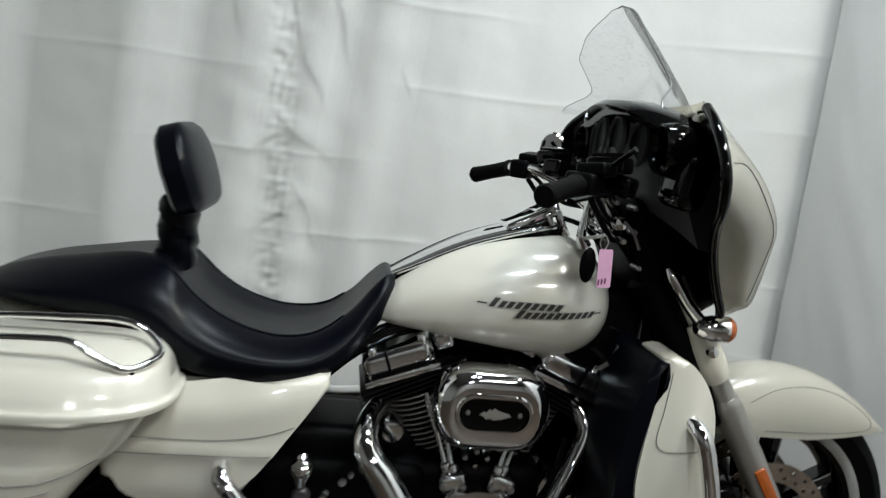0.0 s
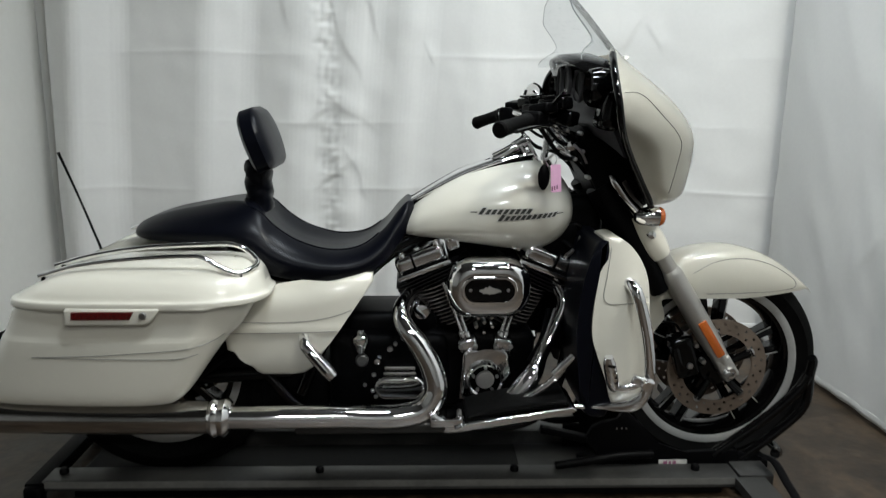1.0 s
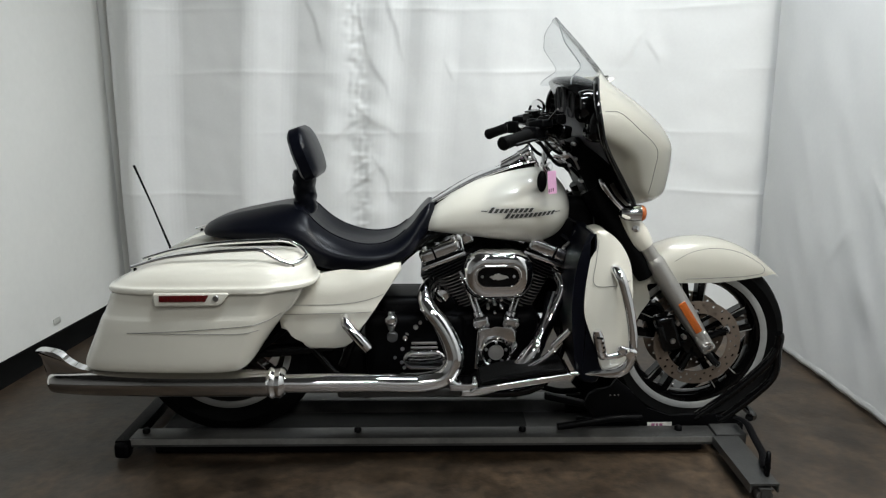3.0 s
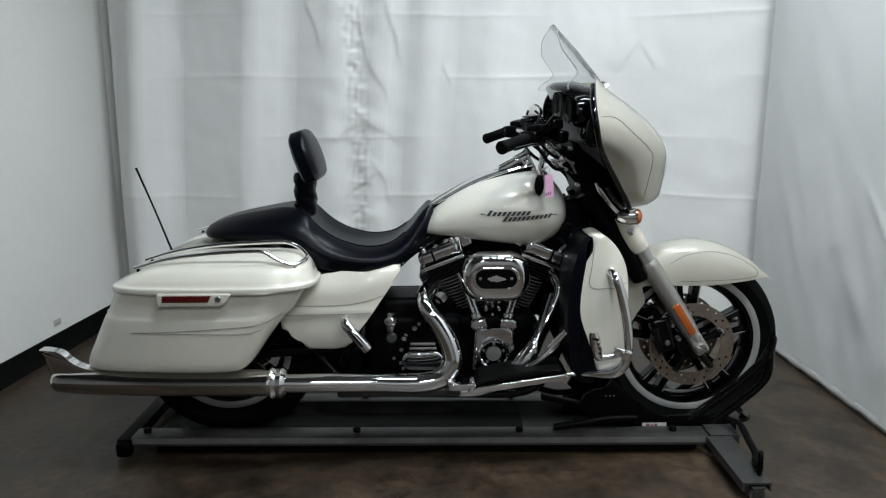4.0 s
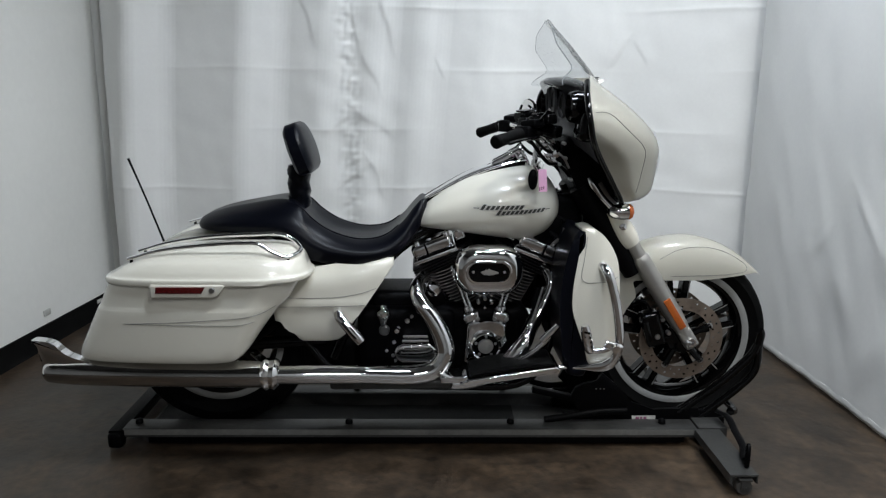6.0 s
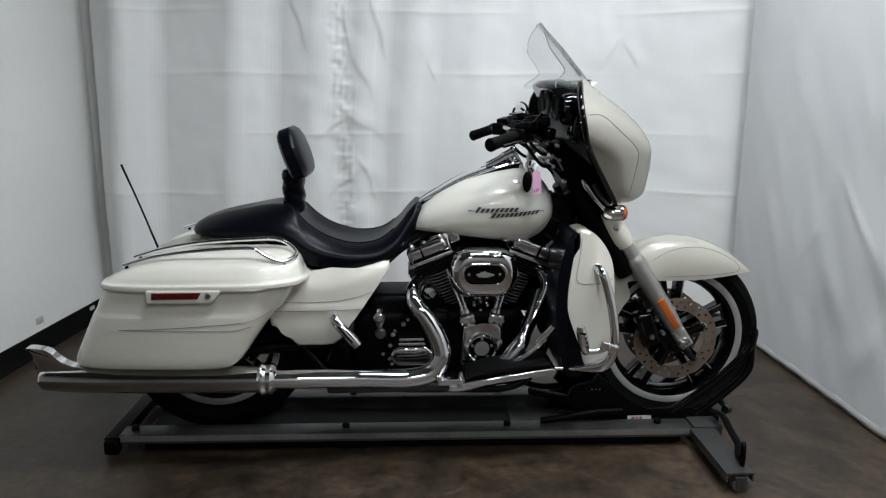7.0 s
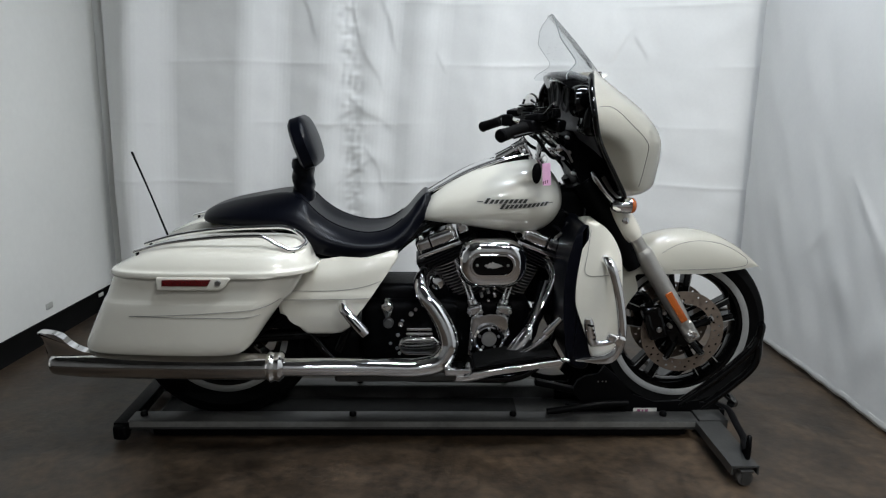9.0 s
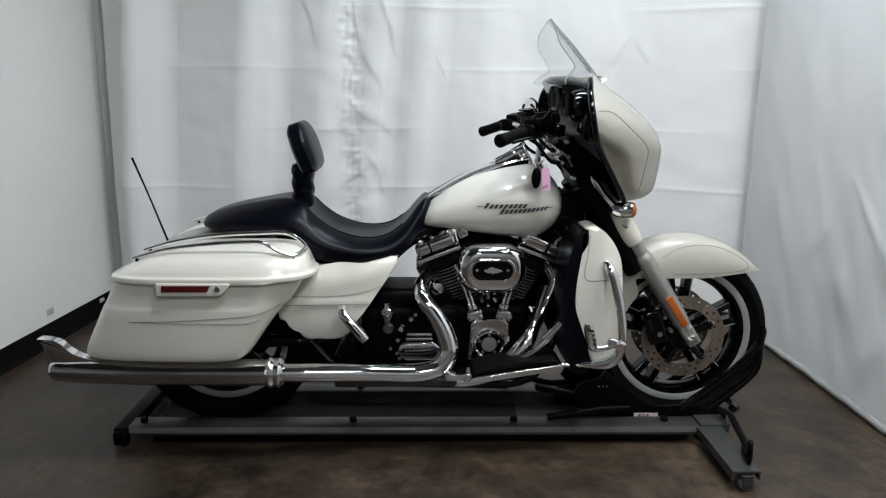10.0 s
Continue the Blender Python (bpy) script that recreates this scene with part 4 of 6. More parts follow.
# ---- handlebar ----
bm = bmesh.new()
bar = [(0.170, -0.262, 1.068), (0.215, -0.20, 1.075), (0.275, -0.14, 1.05), (0.335, -0.06, 1.0), (0.345, 0, 0.985), (0.335, 0.06, 1.0), (0.275, 0.14, 1.05), (0.215, 0.20, 1.075), (0.170, 0.262, 1.068)]
tube(bm, bar, 0.0145, 14)
part("handlebar", bm, CHROME, bike, "chrome handlebar")
for s in (-1, 1):
    a, b = Vector((0.088 if s < 0 else 0.105, s * 0.365, 1.050 if s < 0 else 1.036)), Vector((0.172, s * 0.258, 1.068))
    bm = bmesh.new()
    tube(bm, [a, a + (b - a) * 0.04, a + (b - a) * 0.1, a + (b - a) * 0.9, b], [0.017, 0.0205, 0.0195, 0.0185, 0.021], 18, 2)
    part("grip", bm, RUBBER, bike, "black rubber grip")
    bm = bmesh.new()
    box(bm, b + Vector((0.025, -s * 0.028, 0.002)), (0.062, 0.046, 0.044), 0.010, (0, 0, s * 52), 3)
    box(bm, b + Vector((0.045, -s * 0.03, 0.030)), (0.060, 0.05, 0.026), 0.008, (0, -8, s * 50), 3)
    part("switch_housing", bm, SATIN, bike, "black switch housing")
    bm = bmesh.new()
    box(bm, b + Vector((0.085, -s * 0.075, 0.040)), (0.075, 0.055, 0.030), 0.008, (0, -6, s * 40), 3)
    box(bm, b + Vector((0.085, -s * 0.075, 0.060)), (0.060, 0.046, 0.006), 0.002, (0, -6, s * 40), 2)
    box(bm, b + Vector((0.10, -s * 0.10, 0.010)), (0.10, 0.05, 0.04), 0.012, (0, 10, s * 40), 3)
    part("reservoir", bm, BLACK, bike, "black fluid reservoir")
    bm = bmesh.new()
    tube(bm, [b + Vector((0.06, -s * 0.02, -0.004)), b + Vector((0.05, s * 0.03, -0.008)), b + Vector((0.01, s * 0.075, -0.010)), b + Vector((-0.045, s * 0.125, -0.02))], [0.008, 0.008, 0.007, 0.008], 10, flat=0.6)
    part("lever", bm, BLACK, bike, "gloss black lever")
    bm = bmesh.new()
    st, en = b + Vector((0.06, -s * 0.03, 0.03)), b + Vector((0.085, s * 0.035, 0.075))
    tube(bm, [st, en], 0.005, 8)
    part("mirror_stem", bm, BLACK, bike)
    bm = bmesh.new()
    tube(bm, [b + Vector((0.05, -s * 0.04, -0.01)), b + Vector((0.11, -s * 0.10, -0.06)), b + Vector((0.17, -s * 0.16, -0.07)), (0.40, s * 0.07, 0.93)], 0.005, 8)
    tube(bm, [b + Vector((0.04, -s * 0.03, -0.02)), b + Vector((0.10, -s * 0.06, -0.09)), b + Vector((0.16, -s * 0.15, -0.11)), (0.39, s * 0.08, 0.90)], 0.006, 8)
    part("control_cable", bm, SATIN, bike)
bm = bmesh.new()
lathe(bm, [(0.002, -0.006), (0.026, -0.006), (0.031, 0.0), (0.028, 0.010), (0.012, 0.018)], (0.285, 0.31, 1.138), "x", 26)
bmesh.ops.rotate(bm, cent=(0.285, 0.31, 1.138), matrix=Matrix.Rotation(radians(50), 3, "Z"), verts=bm.verts)
part("mirror", bm, CHROME, bike, "small round mirror")

# headstock: clamp, ignition, chrome covers
bm = bmesh.new()
box(bm, (0.352, 0, 0.972), (0.06, 0.19, 0.035), 0.01, (0, 35, 0), 3)
box(bm, (0.335, 0, 1.004), (0.05, 0.11, 0.05), 0.012, (0, 35, 0), 3)
part("handlebar_clamp", bm, BLACK, bike)
bm = bmesh.new()
tube(bm, [(0.268, -0.10, 1.02), (0.252, -0.118, 1.0), (0.245, -0.122, 0.965), (0.255, -0.12, 0.945)], [0.012, 0.010, 0.010, 0.014], 12)
tube(bm, [(0.315, -0.112, 1.062), (0.290, -0.118, 1.078), (0.264, -0.122, 1.066), (0.250, -0.124, 1.03), (0.246, -0.124, 0.985)], [0.008, 0.008, 0.0075, 0.007, 0.009], 12)
box(bm, (0.280, -0.095, 1.025), (0.05, 0.035, 0.022), 0.007, (0, -20, 0), 3)
part("hose_elbow", bm, CHROME, bike, "chrome hose elbow")

# chrome bits beside the headstock
for k in range(3):
    bm = bmesh.new()
    box(bm, (0.290 + 0.004 * k, -0.105, 0.990 - 0.013 * k), (0.026, 0.03, 0.008), 0.002, (0, 20, 0))
    part("bracket_rib", bm, CHROME, bike, "chrome bracket rib")
bm = bmesh.new()
tube(bm, [(0.315, -0.155, 1.005), (0.335, -0.16, 0.985), (0.352, -0.16, 0.955)], 0.0035, 8)
part("cable_end", bm, ALLOY, bike, "bright cable end")
bm = bmesh.new()
lathe(bm, [(0.002, -0.012), (0.012, -0.010), (0.014, 0.0), (0.012, 0.02)], (0.310, -0.145, 1.000), "y", 16)
part("ignition_switch", bm, CHROME, bike, "chrome ignition switch")
for x, z in ((0.325, 0.965), (0.345, 0.985), (0.300, 1.040), (0.365, 0.915), (0.338, 1.032)):
    bm = bmesh.new()
    lathe(bm, [(0.001, -0.006), (0.005, -0.005), (0.006, 0.004), (0.006, 0.03)], (x, -0.140, z), "y", 10)
    part("clamp_bolt", bm, ALLOY, bike, "bright bolt")


# ---- tank ----
TANK = [(-0.10, 0.768, 0.128, 0.063, 0.031), (-0.03, 0.785, 0.162, 0.098, 0.053), (0.06, 0.800, 0.187, 0.128, 0.085), (0.15, 0.810, 0.196, 0.142, 0.107), (0.23, 0.815, 0.196, 0.144, 0.117), (0.33, 0.815, 0.196, 0.142, 0.121)]
TANK_FIT = [np.polyfit([row[0] for row in TANK], [row[k] for row in TANK], 3) for k in (1, 2, 3, 4)]


def tank_form(n=84, m=96):
    """A teardrop, rounded off at both ends by elliptical caps."""
    x0, x1 = -0.163, 0.348
    rings = []
    for i in range(1, m):
        x = (x0 + x1) / 2 - (x1 - x0) / 2 * math.cos(math.pi * i / m)
        cap = 1.0
        if x > 0.19:
            cap = (1 - ((x - 0.19) / (x1 - 0.19)) ** 2.2) ** 0.5
        if x < -0.09:
            cap = (1 - ((-0.09 - x) / (-0.09 - x0)) ** 2) ** 0.5
        zc, hw, up, dn = (float(np.polyval(f, x)) for f in TANK_FIT)
        r = []
        for j in range(n):
            a = 2 * math.pi * j / n
            sn = math.sin(a)
            r.append((x, hw * cap ** 0.8 * power(math.cos(a), 2.35), zc + (up if sn > 0 else dn) * cap * power(sn, 2.35)))
        rings.append(r)
    return skin(bmesh.new(), rings)


tank = part("fuel_tank", tank_form(), WHITE, bike, "pearl white teardrop fuel tank", 60)
tr = tree_of(tank)
# raised nameplate: plain slanted bars with swashes, in two staggered rows
edges, bars = [], []


def on_tank(x, z, lift):
    h = tr.ray_cast(Vector((x, -0.9, z)), Vector((0, 1, 0)))
    return h[0] + Vector((0, -lift, 0))


def block(out, x, z, w, h, lift):
    """A slanted bar raised on the tank's side."""
    k = 0.35 * h
    f = [on_tank(x + dx, z + dz, lift) for dx, dz in ((-w / 2 - k, -h / 2), (w / 2 - k, -h / 2), (w / 2 + k, h / 2), (-w / 2 + k, h / 2))]
    v0 = [out.verts.new(p) for p in f]
    v1 = [out.verts.new(p + Vector((0, 0.004, 0))) for p in f]
    out.faces.new(v0)
    for i in range(4):
        out.faces.new((v0[i], v0[(i + 1) % 4], v1[(i + 1) % 4], v1[i]))
    return out


def row(x0, x1, z0, z1, count, height):
    step = (x1 - x0) / count
    for k in range(count):
        t = (k + 0.5) / count
        x, z = x0 + (x1 - x0) * t, z0 + (z1 - z0) * t
        h = height * (1.35 if k == 0 else 1.0)
        edges.append(block(bmesh.new(), x, z + (h - height) / 2, step * 1.02, h + 0.002, 0.0007))
        bars.append(block(bmesh.new(), x, z + (h - height) / 2, step * 0.64, h - 0.0012, 0.0014))


row(0.067, 0.205, 0.8285, 0.8325, 9, 0.0140)
row(0.118, 0.276, 0.8115, 0.8225, 11, 0.0135)
for x, z in ((0.052, 0.8280), (0.285, 0.8235)):
    edges.append(block(bmesh.new(), x, z, 0.022, 0.0035, 0.0006))
    bars.append(block(bmesh.new(), x, z, 0.018, 0.0022, 0.0012))
nameplate = part("nameplate", edges.pop(), EMBLEM_EDGE, bike, "raised silver-edged maker's nameplate")
for b in edges:
    part("bar_edge", b, EMBLEM_EDGE, nameplate, "silver bar edge")
for b in bars:
    part("bar", b, EMBLEM, nameplate, "dark grey raised bar")

# console along the top of the tank
CON = [(-0.135, 0, 0.815, 0.030, 0.008, 0.05), (-0.07, 0, 0.853, 0.055, 0.010, 0.06), (0.03, 0, 0.908, 0.072, 0.012, 0.06), (0.12, 0, 0.942, 0.078, 0.013, 0.06), (0.19, 0, 0.962, 0.072, 0.012, 0.06), (0.225, 0, 0.968, 0.06, 0.008, 0.05)]
part("console_base", loft_x(CON, 28, 5, 3.2), BLACK, bike, "gloss black tank console base")
bm = loft_x([(x + 0.01, y, z + 0.009, hw * 0.62, up * 0.8, 0.012) for x, y, z, hw, up, dn in CON[:-1]], 24, 5, 3.0)
con = part("console", bm, CHROME, bike, "chrome tank console")
bm = bmesh.new()
for s in (-1, 1):
    tube(bm, [(x, s * hw * 0.95, z + 0.004) for x, y, z, hw, up, dn in CON], 0.0045, 8, 4)
part("console_trim", bm, CHROME, con, "chrome console trim")
bm = bmesh.new()
box(bm, (0.168, 0, 0.978), (0.120, 0.086, 0.026), 0.010, (0, -29, 0), 4)
box(bm, (0.196, 0, 1.002), (0.052, 0.070, 0.016), 0.006, (0, -29, 0), 3)
part("fuel_door", bm, CHROME, con, "chrome hinged fuel door")
bm = bmesh.new()
box(bm, (0.225, -0.045, 0.978), (0.012, 0.03, 0.06), 0.004, (0, -28, 0), 2)
box(bm, (0.205, -0.048, 0.968), (0.012, 0.03, 0.06), 0.004, (0, -28, 0), 2)
part("console_bracket", bm, CHROME, bike, "chrome console bracket")

# ---- seat ----
# stations: x, ridge height, dish, ridge half width, half width, height of the widest line, underside
SEAT = [(-0.874, 0.757, 0, 0.020, 0.040, 0.750, 0.743), (-0.862, 0.772, 0, 0.030, 0.080, 0.755, 0.739), (-0.830, 0.788, 0, 0.045, 0.118, 0.760, 0.737), (-0.77, 0.807, 0, 0.052, 0.148, 0.766, 0.735), (-0.69, 0.823, 0, 0.058, 0.166, 0.768, 0.733),
        (-0.60, 0.838, 0.0, 0.065, 0.178, 0.768, 0.731), (-0.550, 0.835, 0.003, 0.088, 0.183, 0.757, 0.708), (-0.515, 0.812, 0.014, 0.115, 0.188, 0.735, 0.676), (-0.48, 0.777, 0.022, 0.118, 0.193, 0.712, 0.652), (-0.42, 0.738, 0.020, 0.122, 0.197, 0.690, 0.640),
        (-0.33, 0.713, 0.012, 0.125, 0.197, 0.678, 0.636), (-0.25, 0.722, 0.008, 0.118, 0.186, 0.682, 0.647), (-0.19, 0.764, 0.004, 0.095, 0.160, 0.715, 0.674), (-0.15, 0.812, 0, 0.080, 0.126, 0.766, 0.718), (-0.122, 0.839, 0, 0.068, 0.102, 0.800, 0.758), (-0.104, 0.836, 0, 0.045, 0.070, 0.812, 0.785)]
bm = bmesh.new()
rings = []
for x, top, dish, rh, mh, mid, low in curve_pts(SEAT, 6):
    half = curve_pts([(0, top - dish), (rh * 0.5, top - dish * 0.8), (rh * 0.86, top - dish * 0.18), (rh, top), (rh + (mh - rh) * 0.22, top - (top - mid) * 0.10), (rh + (mh - rh) * 0.72, top - (top - mid) * 0.50), (mh, mid), (mh * 0.985, mid - (mid - low) * 0.55), (mh * 0.93, low + 0.003), (mh * 0.80, low), (0, low)], 4)
    ring = [(x, p[0], p[1]) for p in half]
    rings.append(ring + [(x, -p[0], p[1]) for p in reversed(half[1:-1])])
relax(skin(bm, rings), 1)
seat = part("seat", bm, VINYL, bike, "black vinyl two-up seat with sculpted rider bucket", 70)
from mathutils.bvhtree import BVHTree
o = origin_of(seat)
top_tree = BVHTree.FromPolygons([v.co + o for v in seat.data.vertices], [tuple(p.vertices) for p in seat.data.polygons])


def down(x, y):
    h = top_tree.ray_cast(Vector((x, y, 1.3)), Vector((0, 0, -1)))
    return (x, y, h[0].z + 0.0005)


bm = bmesh.new()
line = curve_pts([(-0.575, 0.0), (-0.570, -0.06), (-0.550, -0.106), (-0.51, -0.115), (-0.44, -0.121), (-0.34, -0.124), (-0.27, -0.120), (-0.20, -0.098)], 5)
tube(bm, [down(float(p[0]), float(p[1])) for p in line], 0.0026, 6, 1)
tube(bm, [down(float(p[0]), -float(p[1])) for p in line], 0.0026, 6, 1)
part("seat_piping", bm, VINYL, seat, "black seat piping")
# rider's backrest
bm = bmesh.new()
b2 = bmesh.new()
bmesh.ops.create_cube(b2, size=1)
bmesh.ops.subdivide_edges(b2, edges=b2.edges[:], cuts=13, use_grid_fill=True)
for v in b2.verts:
    x, y, z = v.co * 2
    taper = 1.0 - 0.10 * max(-z, 0) - 0.34 * max(z, 0) ** 1.7
    e = 8.0
    k = (abs(y) ** e + abs(z) ** e) ** (1 / e) / max(abs(y), abs(z), 1e-6)
    rim = max(abs(y), abs(z))
    v.co = Vector((0.031 * x * math.sqrt(1 - 0.72 * rim ** 7) + (0.010 * (1 - y * y) * (1 - z * z) if x > 0 else 0), 0.142 * y / k ** 0.9 * taper, 0.086 * z / k ** 0.9))
bmesh.ops.rotate(b2, cent=(0, 0, 0), matrix=Matrix.Rotation(radians(-19), 3, "Y"), verts=b2.verts)
bmesh.ops.translate(b2, vec=(-0.528, 0, 1.003), verts=b2.verts)
add(bm, b2)
pad = part("backrest_pad", bm, VINYL, bike, "black vinyl rider backrest pad", 55)
bm = bmesh.new()
rings = []
for k, z in enumerate(np.linspace(0.806, 0.945, 12)):
    rings.append([(-0.540 + (0.036 + 0.0035 * math.sin(3 * a + k * 1.7)) * power(math.cos(a), 2.6), (0.046 + 0.004 * math.sin(4 * a + k * 2.1)) * power(math.sin(a), 2.6), z + 0.004 * math.sin(2 * a + k)) for a in np.linspace(0, 2 * math.pi, 25)[:-1]])
skin(bm, rings)
part("backrest_sleeve", bm, VINYL, bike, "gathered black vinyl backrest sleeve", 60)

# ---- saddlebags ----
BODY = [(0.370, -1.165, -0.705, -0.362, -0.150), (0.376, -1.182, -0.688, -0.374, -0.145), (0.392, -1.186, -0.670, -0.380, -0.142), (0.47, -1.150, -0.615, -0.384, -0.140),
        (0.538, -1.116, -0.563, -0.385, -0.140), (0.546, -1.112, -0.552, -0.3835, -0.140), (0.556, -1.105, -0.542, -0.382, -0.140), (0.610, -1.080, -0.508, -0.383, -0.140), (0.628, -1.070, -0.494, -0.382, -0.140)]
LID = [(0.621, -1.080, -0.478, -0.392, -0.135), (0.627, -1.084, -0.470, -0.396, -0.133), (0.640, -1.082, -0.466, -0.396, -0.133), (0.646, -1.068, -0.474, -0.389, -0.136), (0.663, -1.040, -0.482, -0.380, -0.138),
       (0.686, -0.995, -0.492, -0.362, -0.142), (0.704, -0.940, -0.508, -0.335, -0.150), (0.716, -0.870, -0.530, -0.300, -0.165), (0.722, -0.80, -0.56, -0.27, -0.18)]


def bag(side):
    def put(bm):
        if side > 0:
            b2 = mirror(bm)
            bm.free()
            return b2
        return bm
    b = loft_z(BODY, 80, 5, 6.5)
    shape_bag(b)
    body = part("saddlebag", put(b), WHITE, bike, "pearl white hard saddlebag", 60)
    b = loft_z(LID, 80, 5, 5.0)
    shape_bag(b)
    lid = part("lid", put(b), WHITE, body, "pearl white saddlebag lid", 60)
    b = bmesh.new()
    pts = [(-1.01, -0.318, 0.690), (-0.92, -0.325, 0.716), (-0.80, -0.330, 0.733), (-0.66, -0.333, 0.742), (-0.617, -0.333, 0.740), (-0.580, -0.333, 0.718), (-0.538, -0.325, 0.698),
           (-0.507, -0.29, 0.703), (-0.500, -0.26, 0.712), (-0.525, -0.24, 0.734), (-0.56, -0.235, 0.750), (-0.66, -0.235, 0.750), (-0.80, -0.235, 0.741), (-0.92, -0.24, 0.722), (-1.0, -0.255, 0.700)]
    tube(b, pts, 0.0062, 10, 5)
    rail = part("lid_rail", put(b), CHROME, lid, "chrome lid rail")
    for px, py, pz in ((-1.0, -0.318, 0.680), (-0.98, -0.254, 0.69), (-0.53, -0.318, 0.686)):
        b = bmesh.new()
        rod(b, (px, py, pz - 0.02), (px, py, pz + 0.012), 0.005, 10)
        part("rail_post", put(b), SATIN, rail, "black rail foot")
    if side < 0:
        b = plate(bmesh.new(), [(-0.922, 0.590), (-0.739, 0.590), (-0.725, 0.598), (-0.704, 0.626), (-0.710, 0.631), (-0.919, 0.631), (-0.923, 0.626)], -0.400, -0.378, 0.006)
        plt = part("latch_plate", b, WHITE, body, "pearl white latch plate")
        b = plate(bmesh.new(), [(-0.906, 0.605), (-0.772, 0.605), (-0.761, 0.6245), (-0.904, 0.6245)], -0.4035, -0.398, 0.002)
        part("side_reflector", b, RED, plt, "dark red reflector")
        b = bmesh.new()
        lathe(b, [(0.002, -0.006), (0.0075, -0.006), (0.009, -0.003), (0.009, 0.004)], (-0.741, -0.400, 0.615), "y", 20)
        part("lock", b, ALLOY, plt, "round metal lock")
        tr = tree_of(body)
        b = bmesh.new()
        lay(b, tr, [(-1.02, 0.503), (-0.90, 0.508), (-0.75, 0.517), (-0.66, 0.524), (-0.60, 0.535), (-0.57, 0.55)], 0.0009)
        lay(b, tr, [(-1.02, 0.503), (-0.90, 0.502), (-0.75, 0.500), (-0.68, 0.500), (-0.63, 0.507)], 0.0009)
        part("pinstripe", b, STRIPE, body, "thin grey pinstripe")


def shape_bag(bm):
    """The outer wall narrows to the rear and sweeps in at the front."""
    for v in bm.verts:
        if v.co.y < -0.25:
            k = max(-0.80 - v.co.x, 0) / 0.35
            f = max(v.co.x + 0.66, 0) / 0.19
            v.co.y += 0.030 * k * k + (0.05 * f * f if v.co.z > 0.6285 else 0.50 * max(v.co.x + 0.60 + (0.63 - v.co.z) * 0.42, 0))


bag(-1)
bag(1)

# ---- side covers ----
COVER = [(-0.62, 0.630), (-0.50, 0.632), (-0.40, 0.630), (-0.31, 0.645), (-0.235, 0.664), (-0.214, 0.660), (-0.213, 0.640), (-0.25, 0.590), (-0.33, 0.475), (-0.375, 0.405), (-0.40, 0.385), (-0.43, 0.379), (-0.515, 0.380),
         (-0.532, 0.395), (-0.540, 0.430), (-0.56, 0.450), (-0.60, 0.458)]
for s in (-1, 1):
    bm = sliced(plate(bmesh.new(), COVER, -0.224, -0.16, 0.016, 4), np.linspace(-0.60, -0.23, 24), np.linspace(0.39, 0.655, 22))
    for v in bm.verts:
        over, under = max(0, (v.co.z - 0.565 - 0.25 * max(v.co.x + 0.40, 0)) / 0.08), max(0, (0.46 - v.co.z) / 0.08)
        v.co.y += (0.034 * over * over + 0.018 * under * under - 0.005 * math.exp(-((v.co.z - 0.512 - 0.02 * (v.co.x + 0.58)) / 0.010) ** 2)) * (1 if v.co.y < -0.18 else 0.3)
        k = max(0, (v.co.x + 0.36) / 0.15)
        v.co.y += 0.030 * k * k
        v.co.y += 0.010 * max(0, (0.52 - v.co.z) / 0.13)
    if s > 0:
        b2 = mirror(bm)
        bm.free()
        bm = b2
    cover = part("side_cover", bm, WHITE, bike, "pearl white side cover")
    if s < 0:
        tr = tree_of(cover)
        bm = bmesh.new()
        lay(bm, tr, [(-0.58, 0.540), (-0.45, 0.539), (-0.38, 0.543), (-0.31, 0.556), (-0.245, 0.578)], 0.0009)
        lay(bm, tr, [(-0.585, 0.510), (-0.46, 0.511), (-0.36, 0.513), (-0.30, 0.515)], 0.0009)
        part("pinstripe", bm, STRIPE, cover, "thin grey pinstripe")

# ---- exhaust ----
for s in (-1, 1):
    y = s * 0.315
    bm = bmesh.new()
    tube(bm, [(-1.290, y, 0.331), (-1.282, y, 0.331), (-1.24, y, 0.329), (-1.18, y, 0.327), (-0.95, y, 0.321), (-0.66, y, 0.317), (-0.60, y, 0.317)], [0.028, 0.034, 0.038, 0.041, 0.0425, 0.0425, 0.041], 32, 5)
    muf = part("muffler", bm, MUFFLER, bike, "long chrome muffler")
    bm = bmesh.new()
    tube(bm, [(-0.625, y, 0.317), (-0.612, y, 0.317), (-0.60, y, 0.317), (-0.585, y, 0.317), (-0.572, y, 0.316)], [0.043, 0.052, 0.046, 0.050, 0.038], 28, 2)
    part("clamp", bm, CHROME, muf, "chrome exhaust clamp")
    # fishtail end: a flared fin curling up from the tip
    bm = plate(bmesh.new(), [(-1.10, 0.356), (-1.184, 0.374), (-1.216, 0.388), (-1.238, 0.406), (-1.256, 0.424), (-1.285, 0.433), (-1.320, 0.436), (-1.321, 0.431), (-1.300, 0.423), (-1.294, 0.395), (-1.296, 0.345), (-1.20, 0.335)], y - 0.017, y + 0.017, 0.006, 2, smooth=2)
    part("fishtail", bm, CHROME, muf, "chrome fishtail tip")
    if s < 0:
        bm = bmesh.new()
        for k in range(9):
            box(bm, (-1.075 + 0.0165 * k, y - 0.0392, 0.325 + 0.003 * math.sin(k * 2.2)), (0.0125, 0.002, 0.007 + 0.003 * (k % 3)), 0)
        part("muffler_script", bm, EMBLEM, muf, "dark worn script bars")
bm = bmesh.new()
